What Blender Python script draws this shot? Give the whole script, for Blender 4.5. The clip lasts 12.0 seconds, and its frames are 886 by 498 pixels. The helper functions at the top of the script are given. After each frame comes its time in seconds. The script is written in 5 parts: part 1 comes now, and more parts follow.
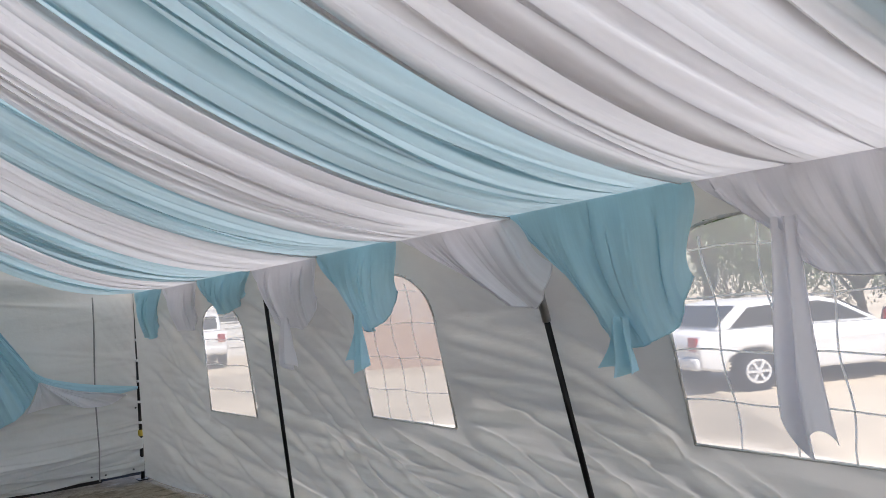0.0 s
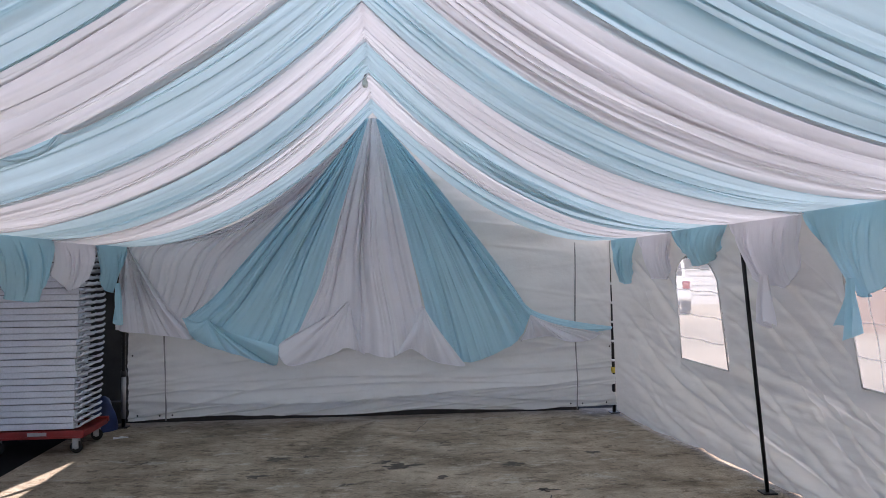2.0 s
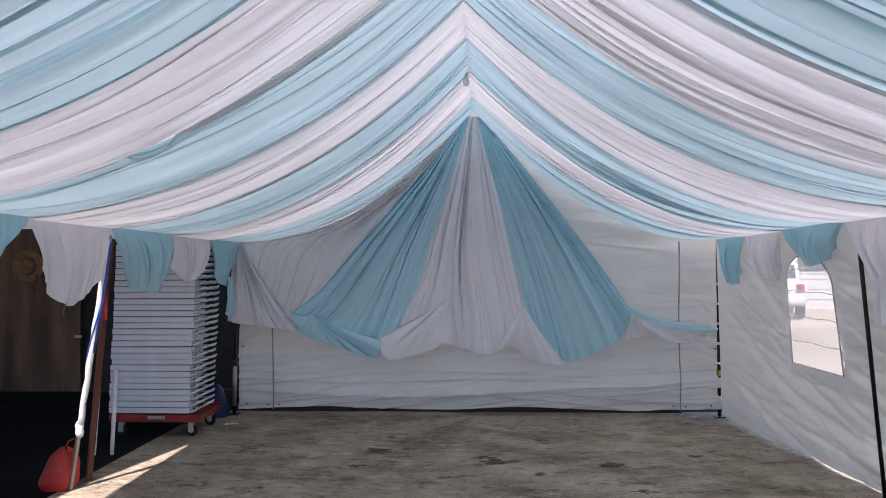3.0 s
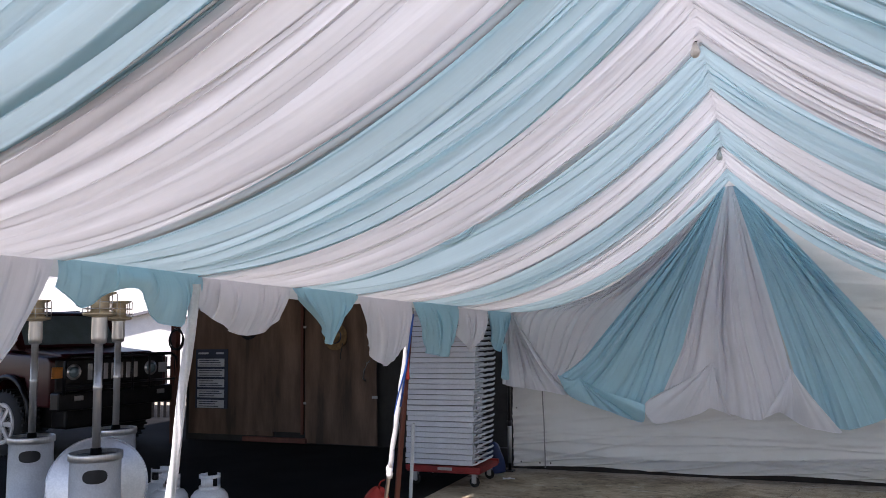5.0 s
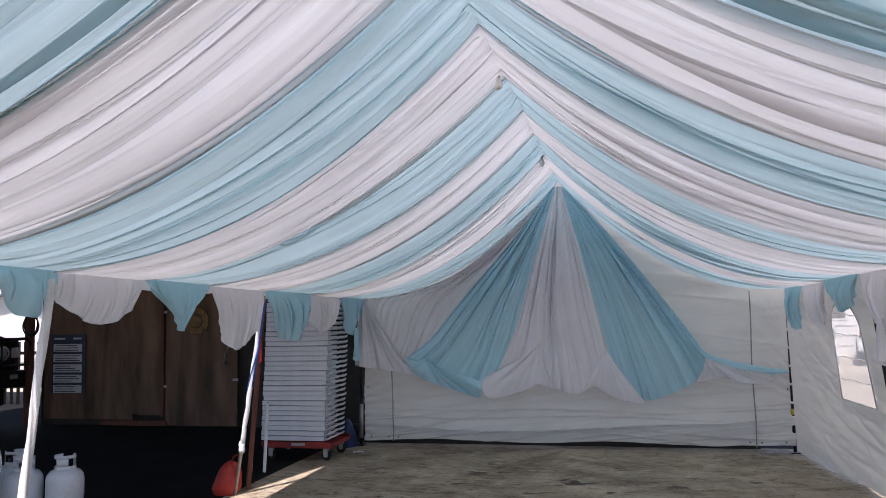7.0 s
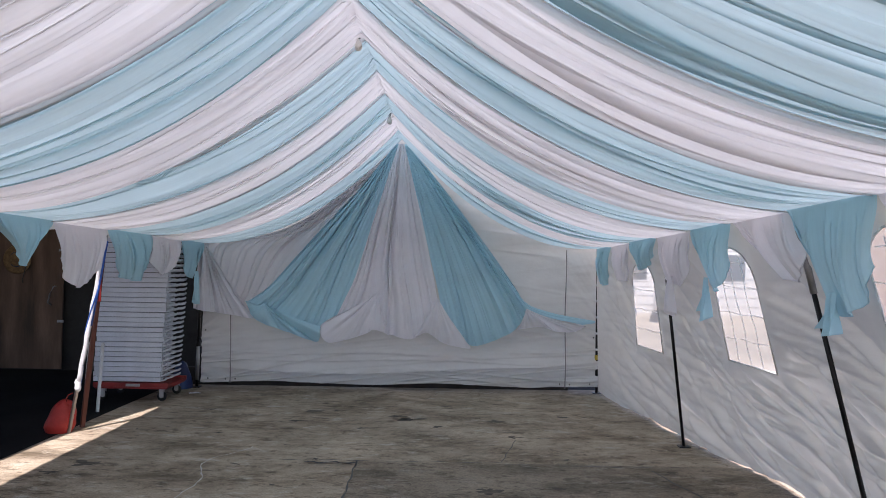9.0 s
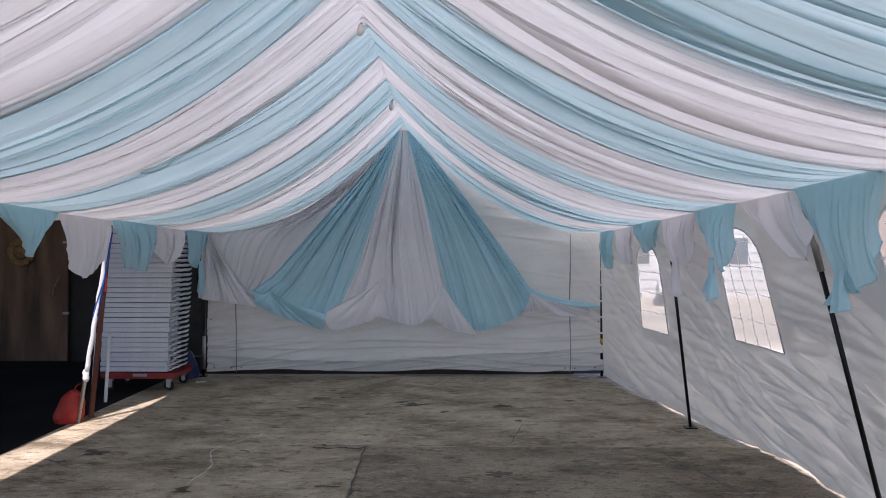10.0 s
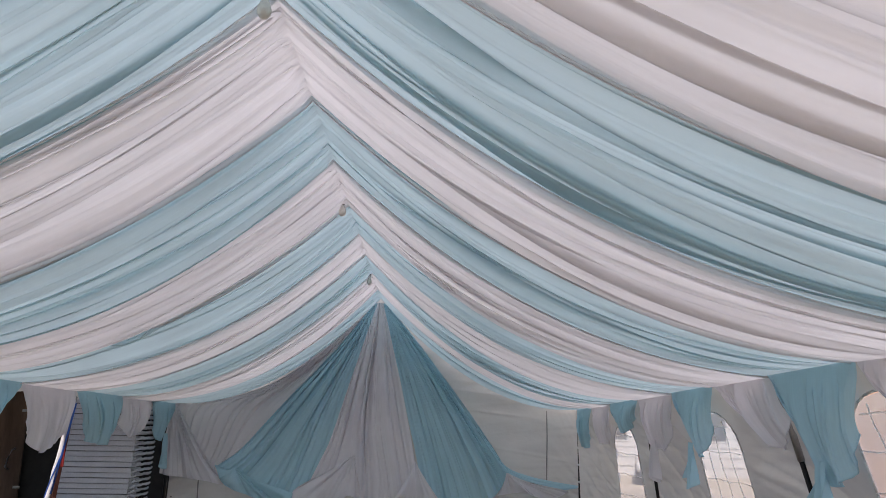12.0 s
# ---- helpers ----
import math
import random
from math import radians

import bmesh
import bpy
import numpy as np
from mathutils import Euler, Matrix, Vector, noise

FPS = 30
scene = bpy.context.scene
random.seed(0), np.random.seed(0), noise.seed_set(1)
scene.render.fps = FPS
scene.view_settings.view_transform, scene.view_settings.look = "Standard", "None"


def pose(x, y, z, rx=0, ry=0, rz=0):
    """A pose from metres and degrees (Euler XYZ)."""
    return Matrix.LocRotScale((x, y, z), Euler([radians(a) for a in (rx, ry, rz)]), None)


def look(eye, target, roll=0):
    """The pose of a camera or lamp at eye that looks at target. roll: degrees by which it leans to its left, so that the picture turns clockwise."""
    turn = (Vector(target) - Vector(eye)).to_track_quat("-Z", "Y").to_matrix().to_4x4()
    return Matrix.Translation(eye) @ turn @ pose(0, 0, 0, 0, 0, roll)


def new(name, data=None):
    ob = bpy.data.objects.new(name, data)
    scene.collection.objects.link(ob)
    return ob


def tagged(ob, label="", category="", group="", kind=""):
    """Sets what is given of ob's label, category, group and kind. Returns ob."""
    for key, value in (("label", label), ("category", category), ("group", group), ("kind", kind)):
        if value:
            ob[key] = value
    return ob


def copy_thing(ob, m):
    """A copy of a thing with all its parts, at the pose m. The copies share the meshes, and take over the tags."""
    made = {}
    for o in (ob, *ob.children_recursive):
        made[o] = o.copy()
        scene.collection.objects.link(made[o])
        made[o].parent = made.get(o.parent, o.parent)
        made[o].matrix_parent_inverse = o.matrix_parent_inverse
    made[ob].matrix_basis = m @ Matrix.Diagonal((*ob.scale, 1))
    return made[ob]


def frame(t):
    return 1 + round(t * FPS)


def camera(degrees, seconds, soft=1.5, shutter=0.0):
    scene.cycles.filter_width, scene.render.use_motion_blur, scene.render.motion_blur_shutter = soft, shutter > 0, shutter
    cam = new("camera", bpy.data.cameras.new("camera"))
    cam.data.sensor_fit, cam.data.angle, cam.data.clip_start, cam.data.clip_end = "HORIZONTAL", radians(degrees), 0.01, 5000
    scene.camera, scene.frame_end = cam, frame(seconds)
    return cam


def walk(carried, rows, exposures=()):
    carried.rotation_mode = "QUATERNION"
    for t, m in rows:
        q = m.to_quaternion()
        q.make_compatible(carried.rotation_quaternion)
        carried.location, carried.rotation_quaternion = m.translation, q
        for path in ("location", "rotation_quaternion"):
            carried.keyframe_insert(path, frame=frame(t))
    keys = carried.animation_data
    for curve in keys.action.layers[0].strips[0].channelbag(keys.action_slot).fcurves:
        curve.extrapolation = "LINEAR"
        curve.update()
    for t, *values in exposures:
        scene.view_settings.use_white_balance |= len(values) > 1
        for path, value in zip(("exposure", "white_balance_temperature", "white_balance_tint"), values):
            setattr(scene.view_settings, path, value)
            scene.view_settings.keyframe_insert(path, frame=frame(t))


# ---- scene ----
cam = camera(59.2, 12.0, soft=0.6)
PATH = [
    (0, (0.254, -7.956, 1.614), (1.465, -6.367, 1.725), -3.8),
    (0.5, (0.206, -8.015, 1.659), (1.079, -6.217, 1.722), -2.5),
    (1, (0.181, -8.028, 1.661), (0.726, -6.105, 1.72), -0.9),
    (1.5, (0.159, -8.045, 1.667), (0.485, -6.072, 1.703), -0.9),
    (2, (0.126, -8.045, 1.662), (0.269, -6.05, 1.681), -0.9),
    (2.5, (0.124, -8.045, 1.641), (0.1, -6.046, 1.654), -0.5),
    (2.7, (0.141, -8.049, 1.64), (0.068, -6.05, 1.65), -0.4),
    (4.3, (0.073, -8.527, 1.608), (-0.245, -6.564, 1.818), -0.8),
    (4.5, (0.08, -8.613, 1.612), (-0.466, -6.703, 1.84), -0.2),
    (5, (0.199, -8.781, 1.603), (-0.54, -6.935, 1.813), -1.0),
    (5.5, (0.272, -9.003, 1.596), (-0.457, -7.152, 1.807), -2.8),
    (6, (0.366, -9.157, 1.61), (-0.297, -7.277, 1.77), 0.2),
    (6.5, (0.582, -9.234, 1.621), (-0.034, -7.337, 1.768), -0.9),
    (7, (0.674, -9.353, 1.641), (0.233, -7.408, 1.798), -1.2),
    (7.5, (0.612, -9.481, 1.663), (0.45, -7.496, 1.853), -2.0),
    (7.7, (0.568, -9.548, 1.65), (0.565, -7.558, 1.842), -1.1),
    (9.3, (0.602, -9.807, 1.588), (0.584, -7.807, 1.6), 1.0),
    (9.5, (0.587, -9.796, 1.582), (0.568, -7.796, 1.59), 0.6),
    (10, (0.571, -9.8, 1.571), (0.553, -7.8, 1.577), -0.0),
    (10.5, (0.562, -9.821, 1.592), (0.563, -7.832, 1.8), 0.1),
    (11, (0.557, -9.83, 1.627), (0.579, -7.861, 1.979), 1.0),
    (11.5, (0.553, -9.816, 1.644), (0.593, -7.869, 2.103), 0.9),
    (12, (0.562, -9.814, 1.64), (0.603, -7.861, 2.072), 0.9),
]
walk(cam, [(t, look(eye, target, roll)) for t, eye, target, roll in PATH], [(t, stops + 0.42, kelvin, tint) for t, stops, kelvin, tint in ((0.0, 0.23, 6450, 16), (1.0, 0.38, 6350, 20), (2.5, 0.42, 6250, 24), (4.5, 0.30, 6300, 22), (5.5, 0.40, 6350, 22), (7.5, 0.22, 6300, 22), (9.5, 0.32, 6250, 23), (11.0, -0.06, 6450, 22), (12.0, -0.08, 6600, 22))])

# ---- light ----
SUN_DIR = Vector((0.0, -0.5, 0.86)).normalized()
world = bpy.data.worlds.new("sky")
scene.world = world
world.use_nodes = True
wn = world.node_tree
sky = wn.nodes.new("ShaderNodeTexSky")
sky.sky_type = "NISHITA"
sky.sun_disc = False
sky.sun_elevation = math.asin(SUN_DIR.z)
sky.sun_rotation = math.atan2(SUN_DIR.x, SUN_DIR.y)
wn.links.new(sky.outputs[0], wn.nodes["Background"].inputs[0])
wn.nodes["Background"].inputs[1].default_value = 0.12
sun_data = bpy.data.lights.new("sun", "SUN")
sun_data.energy = 5.0
sun_data.angle = radians(0.6)
sun_data.color = (1.0, 0.95, 0.88)
sun = new("sun", sun_data)
sun.matrix_world = look(SUN_DIR * 30, (0, 0, 0))


# ---- materials ----
def nodes_of(name):
    m = bpy.data.materials.new(name)
    m.use_nodes = True
    t = m.node_tree
    b = t.nodes["Principled BSDF"]
    return m, t, b, t.nodes["Material Output"]


def ramp(t, src, a, b, lo=0.35, hi=0.65):
    r = t.nodes.new("ShaderNodeValToRGB")
    r.color_ramp.elements[0].position, r.color_ramp.elements[1].position = lo, hi
    r.color_ramp.elements[0].color, r.color_ramp.elements[1].color = (*a, 1), (*b, 1)
    t.links.new(src, r.inputs[0])
    return r.outputs[0]


def noise_tex(t, scale, detail=4.0, stretch=None, rough=0.55):
    n = t.nodes.new("ShaderNodeTexNoise")
    n.inputs["Scale"].default_value, n.inputs["Detail"].default_value = scale, detail
    n.inputs["Roughness"].default_value = rough
    co = t.nodes.new("ShaderNodeTexCoord")
    if stretch:
        mp = t.nodes.new("ShaderNodeMapping")
        mp.inputs["Scale"].default_value = stretch
        t.links.new(co.outputs["Object"], mp.inputs[0])
        t.links.new(mp.outputs[0], n.inputs["Vector"])
    else:
        t.links.new(co.outputs["Object"], n.inputs["Vector"])
    return n.outputs["Fac"]


def mixc(t, fac, a, b, mode="MIX"):
    n = t.nodes.new("ShaderNodeMix")
    n.data_type, n.blend_type = "RGBA", mode
    for sock, v in ((0, fac), (6, a), (7, b)):
        if hasattr(v, "is_output"):
            t.links.new(v, n.inputs[sock])
        else:
            n.inputs[sock].default_value = v if sock == 0 else (*v, 1)
    return n.outputs[2]


def bump(t, b, src, strength, dist=0.01):
    n = t.nodes.new("ShaderNodeBump")
    n.inputs["Strength"].default_value, n.inputs["Distance"].default_value = strength, dist
    t.links.new(src, n.inputs["Height"])
    t.links.new(n.outputs[0], b.inputs["Normal"])
    return n


def plain(name, color, rough=0.6, metal=0.0, vary=0.25, scale=6.0, relief=0.15, stretch=None, fine=60.0):
    """A surface with mottling at two scales and a fine relief."""
    m, t, b, out = nodes_of(name)
    dark = tuple(c * (1 - vary) for c in color)
    light = tuple(min(1, c * (1 + vary * 0.6)) for c in color)
    base = ramp(t, noise_tex(t, scale, 5, stretch), dark, light)
    grain = ramp(t, noise_tex(t, fine, 3, stretch), (0.82, 0.82, 0.82), (1, 1, 1))
    t.links.new(mixc(t, 0.6, base, grain, "MULTIPLY"), b.inputs["Base Color"])
    b.inputs["Roughness"].default_value, b.inputs["Metallic"].default_value = rough, metal
    if relief:
        bump(t, b, noise_tex(t, fine, 4, stretch), relief, 0.004)
    return m


def fabric(name, color, through_share=0.45, vary=0.06, rough=0.85, soil=None, weave=False, gloss=0.25):
    """Thin cloth that lets light through; weave: fine pulled threads along the sheet's own length, plus bands of
    painted fold shading.
    """
    m, t, b, out = nodes_of(name)
    col = ramp(t, noise_tex(t, 2.2, 5), tuple(c * (1 - vary) for c in color), color)
    if soil:
        col = mixc(t, ramp(t, noise_tex(t, 1.3, 6, (1, 1, 2.5)), (0, 0, 0), (0.5, 0.5, 0.5), 0.5, 0.8), col, soil)
        col = mixc(t, ramp(t, noise_tex(t, 6.0, 8, (1, 1, 1.5), 0.7), (0, 0, 0), (0.35, 0.35, 0.35), 0.55, 0.75), col, soil)
    if weave:
        n = t.nodes.new("ShaderNodeTexNoise")
        n.inputs["Scale"].default_value, n.inputs["Detail"].default_value = 1.0, 4.0
        co, mp = t.nodes.new("ShaderNodeTexCoord"), t.nodes.new("ShaderNodeMapping")
        mp.inputs["Scale"].default_value = (95, 1.1, 1)
        t.links.new(co.outputs["UV"], mp.inputs[0])
        t.links.new(mp.outputs[0], n.inputs["Vector"])
        col = mixc(t, 0.25, col, ramp(t, n.outputs["Fac"], (0.90, 0.90, 0.90), (1, 1, 1), 0.38, 0.58), "MULTIPLY")
        nb = bump(t, b, n.outputs["Fac"], 0.12, 0.008)
        # broad soft bands, light and dark, imitating the shading of folds
        n2 = t.nodes.new("ShaderNodeTexNoise")
        n2.inputs["Scale"].default_value, n2.inputs["Detail"].default_value = 1.0, 3.0
        mp2 = t.nodes.new("ShaderNodeMapping")
        mp2.inputs["Scale"].default_value = (17, 0.28, 1)
        t.links.new(co.outputs["UV"], mp2.inputs[0])
        t.links.new(mp2.outputs[0], n2.inputs["Vector"])
        gather = mixc(t, 0.16, ramp(t, n2.outputs["Fac"], (0, 0, 0), (1, 1, 1), 0.36, 0.64), ramp(t, n.outputs["Fac"], (0, 0, 0), (1, 1, 1), 0.38, 0.60))
    else:
        nb = bump(t, b, noise_tex(t, 11, 6, (1, 0.6, 1.4)), 0.4, 0.012)
    t.links.new(col, b.inputs["Base Color"])
    b.inputs["Roughness"].default_value = rough
    b.inputs["Specular IOR Level"].default_value = gloss
    tr = t.nodes.new("ShaderNodeBsdfTranslucent")
    t.links.new(col, tr.inputs[0])
    t.links.new(nb.outputs[0], tr.inputs["Normal"])
    mx = t.nodes.new("ShaderNodeMixShader")
    mx.inputs[0].default_value = through_share
    if weave:  # the bands of fold shading are put into the share of light let through
        share = t.nodes.new("ShaderNodeMapRange")
        share.inputs["To Min"].default_value, share.inputs["To Max"].default_value = through_share * 0.66, through_share * 1.2
        t.links.new(gather, share.inputs[0])
        t.links.new(share.outputs[0], mx.inputs[0])
    t.links.new(b.outputs[0], mx.inputs[1])
    t.links.new(tr.outputs[0], mx.inputs[2])
    t.links.new(mx.outputs[0], out.inputs[0])
    return m


def clear_vinyl(name, haze=0.2):
    m, t, b, out = nodes_of(name)
    tp = t.nodes.new("ShaderNodeBsdfTransparent")
    tp.inputs[0].default_value = (0.93, 0.94, 0.93, 1)
    gl = t.nodes.new("ShaderNodeBsdfGlossy")
    gl.inputs["Roughness"].default_value = 0.12
    bp = t.nodes.new("ShaderNodeBump")
    bp.inputs["Strength"].default_value, bp.inputs["Distance"].default_value = 0.5, 0.02
    t.links.new(noise_tex(t, 9, 3), bp.inputs["Height"])
    t.links.new(bp.outputs[0], gl.inputs["Normal"])
    fr = t.nodes.new("ShaderNodeFresnel")
    fr.inputs[0].default_value = 1.45
    half = t.nodes.new("ShaderNodeMath")
    half.operation = "MULTIPLY"
    half.inputs[1].default_value = 0.4
    t.links.new(fr.outputs[0], half.inputs[0])
    mx = t.nodes.new("ShaderNodeMixShader")
    t.links.new(half.outputs[0], mx.inputs[0])
    t.links.new(tp.outputs[0], mx.inputs[1])
    t.links.new(gl.outputs[0], mx.inputs[2])
    df = t.nodes.new("ShaderNodeBsdfTranslucent")
    df.inputs[0].default_value = (0.9, 0.9, 0.88, 1)
    m2 = t.nodes.new("ShaderNodeMixShader")
    m2.inputs[0].default_value = haze
    t.links.new(mx.outputs[0], m2.inputs[1])
    t.links.new(df.outputs[0], m2.inputs[2])
    t.links.new(m2.outputs[0], out.inputs[0])
    return m


def concrete(name, tone=1.0):
    """Old poured concrete: broad tone, dark worn-in dirt, scuffed pale laitance, pits and grit."""
    m, t, b, out = nodes_of(name)
    base = ramp(t, noise_tex(t, 0.9, 14, (1, 1.15, 1), 0.8), tuple(c * tone for c in (0.275, 0.216, 0.146)), tuple(c * tone for c in (0.66, 0.545, 0.40)), 0.36, 0.64)
    dirt = ramp(t, noise_tex(t, 1.5, 14, (0.7, 1.25, 1), 0.78), (0.26, 0.22, 0.16), (1, 1, 1), 0.38, 0.53)
    col = mixc(t, 0.8, base, dirt, "MULTIPLY")
    flake = ramp(t, noise_tex(t, 5.0, 14, (0.75, 1.3, 1), 0.74), (0.36, 0.33, 0.29), (1, 1, 1), 0.40, 0.44)
    col = mixc(t, 0.75, col, flake, "MULTIPLY")
    pale = ramp(t, noise_tex(t, 3.4, 14, (0.75, 1.35, 1), 0.76), (0, 0, 0), (0.75, 0.75, 0.75), 0.55, 0.62)
    col = mixc(t, pale, col, tuple(c * tone for c in (0.62, 0.56, 0.46)))
    chips = ramp(t, noise_tex(t, 13, 10, (0.8, 1.25, 1), 0.7), (0.45, 0.41, 0.36), (1.0, 1.0, 1.0), 0.395, 0.425)
    col = mixc(t, 0.8, col, chips, "MULTIPLY")
    pits = ramp(t, noise_tex(t, 26, 6, (0.75, 1.3, 1), 0.65), (0.25, 0.23, 0.20), (1, 1, 1), 0.31, 0.37)
    col = mixc(t, 0.9, col, pits, "MULTIPLY")
    grit = ramp(t, noise_tex(t, 75, 6, None, 0.7), (0.55, 0.55, 0.55), (1.0, 1.0, 1.0), 0.38, 0.6)
    col = mixc(t, 0.8, col, grit, "MULTIPLY")
    t.links.new(col, b.inputs["Base Color"])
    b.inputs["Roughness"].default_value = 0.78
    bump(t, b, noise_tex(t, 24, 10, (0.8, 1.2, 1), 0.78), 0.5, 0.012)
    return m


WHITE_CLOTH = fabric("white_chiffon", (0.90, 0.89, 0.90), 0.58, weave=True)
BLUE_CLOTH = fabric("blue_chiffon", (0.615, 0.785, 0.835), 0.58, weave=True)
WHITE_HUNG = fabric("white_hanging_chiffon", (0.91, 0.905, 0.95), 0.26, weave=True)
WHITE_SHEER = fabric("white_smooth_chiffon", (0.86, 0.85, 0.885), 0.26)
BLUE_HUNG = fabric("blue_hanging_chiffon", (0.51, 0.785, 0.89), 0.28, weave=True)
WALL_CANVAS = fabric("white_wall_canvas", (0.76, 0.76, 0.735), 0.16, soil=(0.62, 0.60, 0.54), rough=0.6)
SIDE_CANVAS = fabric("white_side_canvas", (0.75, 0.75, 0.725), 0.2, soil=(0.62, 0.60, 0.54), rough=0.36, gloss=0.5)
ROOF_CANVAS = fabric("white_roof_canvas", (0.90, 0.90, 0.89), 0.45)
VINYL = clear_vinyl("clear_vinyl", 0.32)
CONCRETE = concrete("stained_concrete")
CONCRETE_DARK = concrete("darker_concrete", 0.65)
# darker than asphalt is: the shade under the shed roof is in this colour
ASPHALT = plain("shade_toned_asphalt", (0.012, 0.012, 0.013), 0.85, vary=0.5, scale=1.2, relief=0.4, fine=120)
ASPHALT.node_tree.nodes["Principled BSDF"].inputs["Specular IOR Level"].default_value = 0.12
GROUND = plain("pale_ground", (0.50, 0.43, 0.33), 0.9, vary=0.25, scale=0.4, relief=0.3)
BLACK_STEEL = plain("black_steel", (0.02, 0.02, 0.022), 0.35, 0.6, relief=0.05)
STEEL = plain("stainless_steel", (0.82, 0.80, 0.77), 0.36, 0.75, vary=0.1, stretch=(1, 1, 0.1), relief=0.04)
# warm pale colour imitates the light inside the burner cages
BURNER = plain("lit_toned_steel", (0.78, 0.66, 0.44), 0.35, 0.5, vary=0.15, relief=0.05)
GREY_STEEL = plain("galvanised_steel", (0.45, 0.45, 0.45), 0.45, 0.9, vary=0.15)
PALE_PAINT = plain("pale_grey_paint", (0.74, 0.76, 0.78), 0.3, vary=0.08, relief=0.05)
WHITE_PLASTIC = plain("white_resin", (0.66, 0.69, 0.76), 0.45, vary=0.05, relief=0.05)
RED_PAINT = plain("red_paint", (0.27, 0.02, 0.018), 0.5, vary=0.3)
RED_CLOTH = plain("red_nylon", (0.36, 0.022, 0.014), 0.6, vary=0.2, relief=0.3)
BLUE_TAPE = plain("blue_tape", (0.03, 0.11, 0.45), 0.4, vary=0.15)
WHITE_WRAP = plain("white_wrap", (0.82, 0.82, 0.83), 0.6, vary=0.08)
RUST_WOOD = plain("red_brown_timber", (0.14, 0.045, 0.03), 0.7, vary=0.3, stretch=(1, 1, 0.1))
PLYWOOD = plain("weathered_plywood", (0.155, 0.095, 0.062), 0.75, vary=0.6, scale=2.5, relief=0.3, stretch=(1.5, 1, 0.25))
# near black, so that the shed recess reads as deep shade
DARK_VOID = plain("shed_shade_panel", (0.03, 0.028, 0.026), 0.8, vary=0.3)
BLACK_PAINT = plain("black_car_paint", (0.006, 0.006, 0.007), 0.28, vary=0.2, relief=0)
MAROON_PAINT = plain("dark_red_car_paint", (0.045, 0.003, 0.005), 0.3, vary=0.1, relief=0)
WHITE_PAINT = plain("white_car_paint", (0.78, 0.78, 0.77), 0.25, vary=0.04, relief=0)
DARK_GLASS = plain("dark_glass", (0.02, 0.025, 0.03), 0.06, vary=0.1, relief=0)
# pale teal base colour imitates bright sky in the glass
CAR_GLASS = plain("painted_sky_glass", (0.25, 0.34, 0.37), 0.08, 0.3, vary=0.1, relief=0)
RUBBER = plain("black_rubber", (0.015, 0.015, 0.015), 0.8, vary=0.2, relief=0.3)
CHROME = plain("chrome", (0.85, 0.85, 0.85), 0.2, 0.6, vary=0.04, relief=0)
TAIL_RED = plain("red_lens", (0.35, 0.015, 0.02), 0.2, vary=0.1, relief=0)
STRAW = plain("straw", (0.24, 0.15, 0.065), 0.8, vary=0.3, scale=20, relief=0.5)
STUCCO_TAN = plain("tan_stucco", (0.50, 0.34, 0.25), 0.9, vary=0.12, relief=0.3)
STUCCO_WHITE = plain("white_siding", (0.78, 0.77, 0.74), 0.8, vary=0.06)
ROOF_GREY = plain("grey_shingle", (0.17, 0.17, 0.18), 0.9, vary=0.3)
LEAF = plain("leaf_green", (0.06, 0.10, 0.03), 0.6, vary=0.4, scale=3)
BARK = plain("bark", (0.12, 0.085, 0.06), 0.9, vary=0.4)
BULB_GLASS = plain("frosted_bulb", (0.72, 0.71, 0.66), 0.3, vary=0.04, relief=0)
SOCKET = plain("black_socket", (0.02, 0.02, 0.02), 0.5)
PAPER = plain("printed_paper", (0.55, 0.58, 0.62), 0.6, vary=0.1)
INK = plain("dark_ink", (0.035, 0.045, 0.08), 0.6, vary=0.2)
BLUE_TARP = plain("dark_blue_tarp", (0.012, 0.03, 0.11), 0.5, vary=0.3)
SEAM = plain("grey_seam", (0.33, 0.33, 0.32), 0.7)
LATTICE = fabric("white_lattice_tape", (0.97, 0.97, 0.96), 0.95)
HEM_GREY = plain("pale_window_hem", (0.74, 0.74, 0.72), 0.6)
YELLOW = plain("yellow_rope", (0.5, 0.38, 0.05), 0.7)
AMBER = plain("amber_lens", (0.6, 0.2, 0.02), 0.3, relief=0)


# stands in for the shade seen under the end wall's hem
DARK_ROUGH = plain("hem_gap_dark", (0.035, 0.03, 0.026), 0.85, vary=0.3)


# ---- mesh helpers ----
def mesh_from(bm, name, material, smooth=True):
    me = bpy.data.meshes.new(name)
    bm.to_mesh(me)
    bm.free()
    for m in material if isinstance(material, (list, tuple)) else [material]:
        me.materials.append(m)
    if smooth:
        for p in me.polygons:
            p.use_smooth = True
    return me


def part(name, bm, material, parent=None, label="", smooth=True):
    ob = new(name, mesh_from(bm, name, material, smooth))
    if parent is not None:
        ob.parent = parent
    if label:
        ob["label"] = label
    return ob


def thing(name, label, category, at=(0, 0, 0), turn=0.0, group="", kind=""):
    ob = new(name)
    ob.empty_display_size = 0.1
    ob.matrix_world = pose(*at, 0, 0, turn)
    return tagged(ob, label, category, group, kind)


def grid(f, nu, nv):
    """A sheet of nu x nv faces through f(u, v), u and v in 0..1."""
    bm = bmesh.new()
    vs = [[bm.verts.new(f(i / nu, j / nv)) for j in range(nv + 1)] for i in range(nu + 1)]
    for i in range(nu):
        for j in range(nv):
            bm.faces.new((vs[i][j], vs[i + 1][j], vs[i + 1][j + 1], vs[i][j + 1]))
    return bm


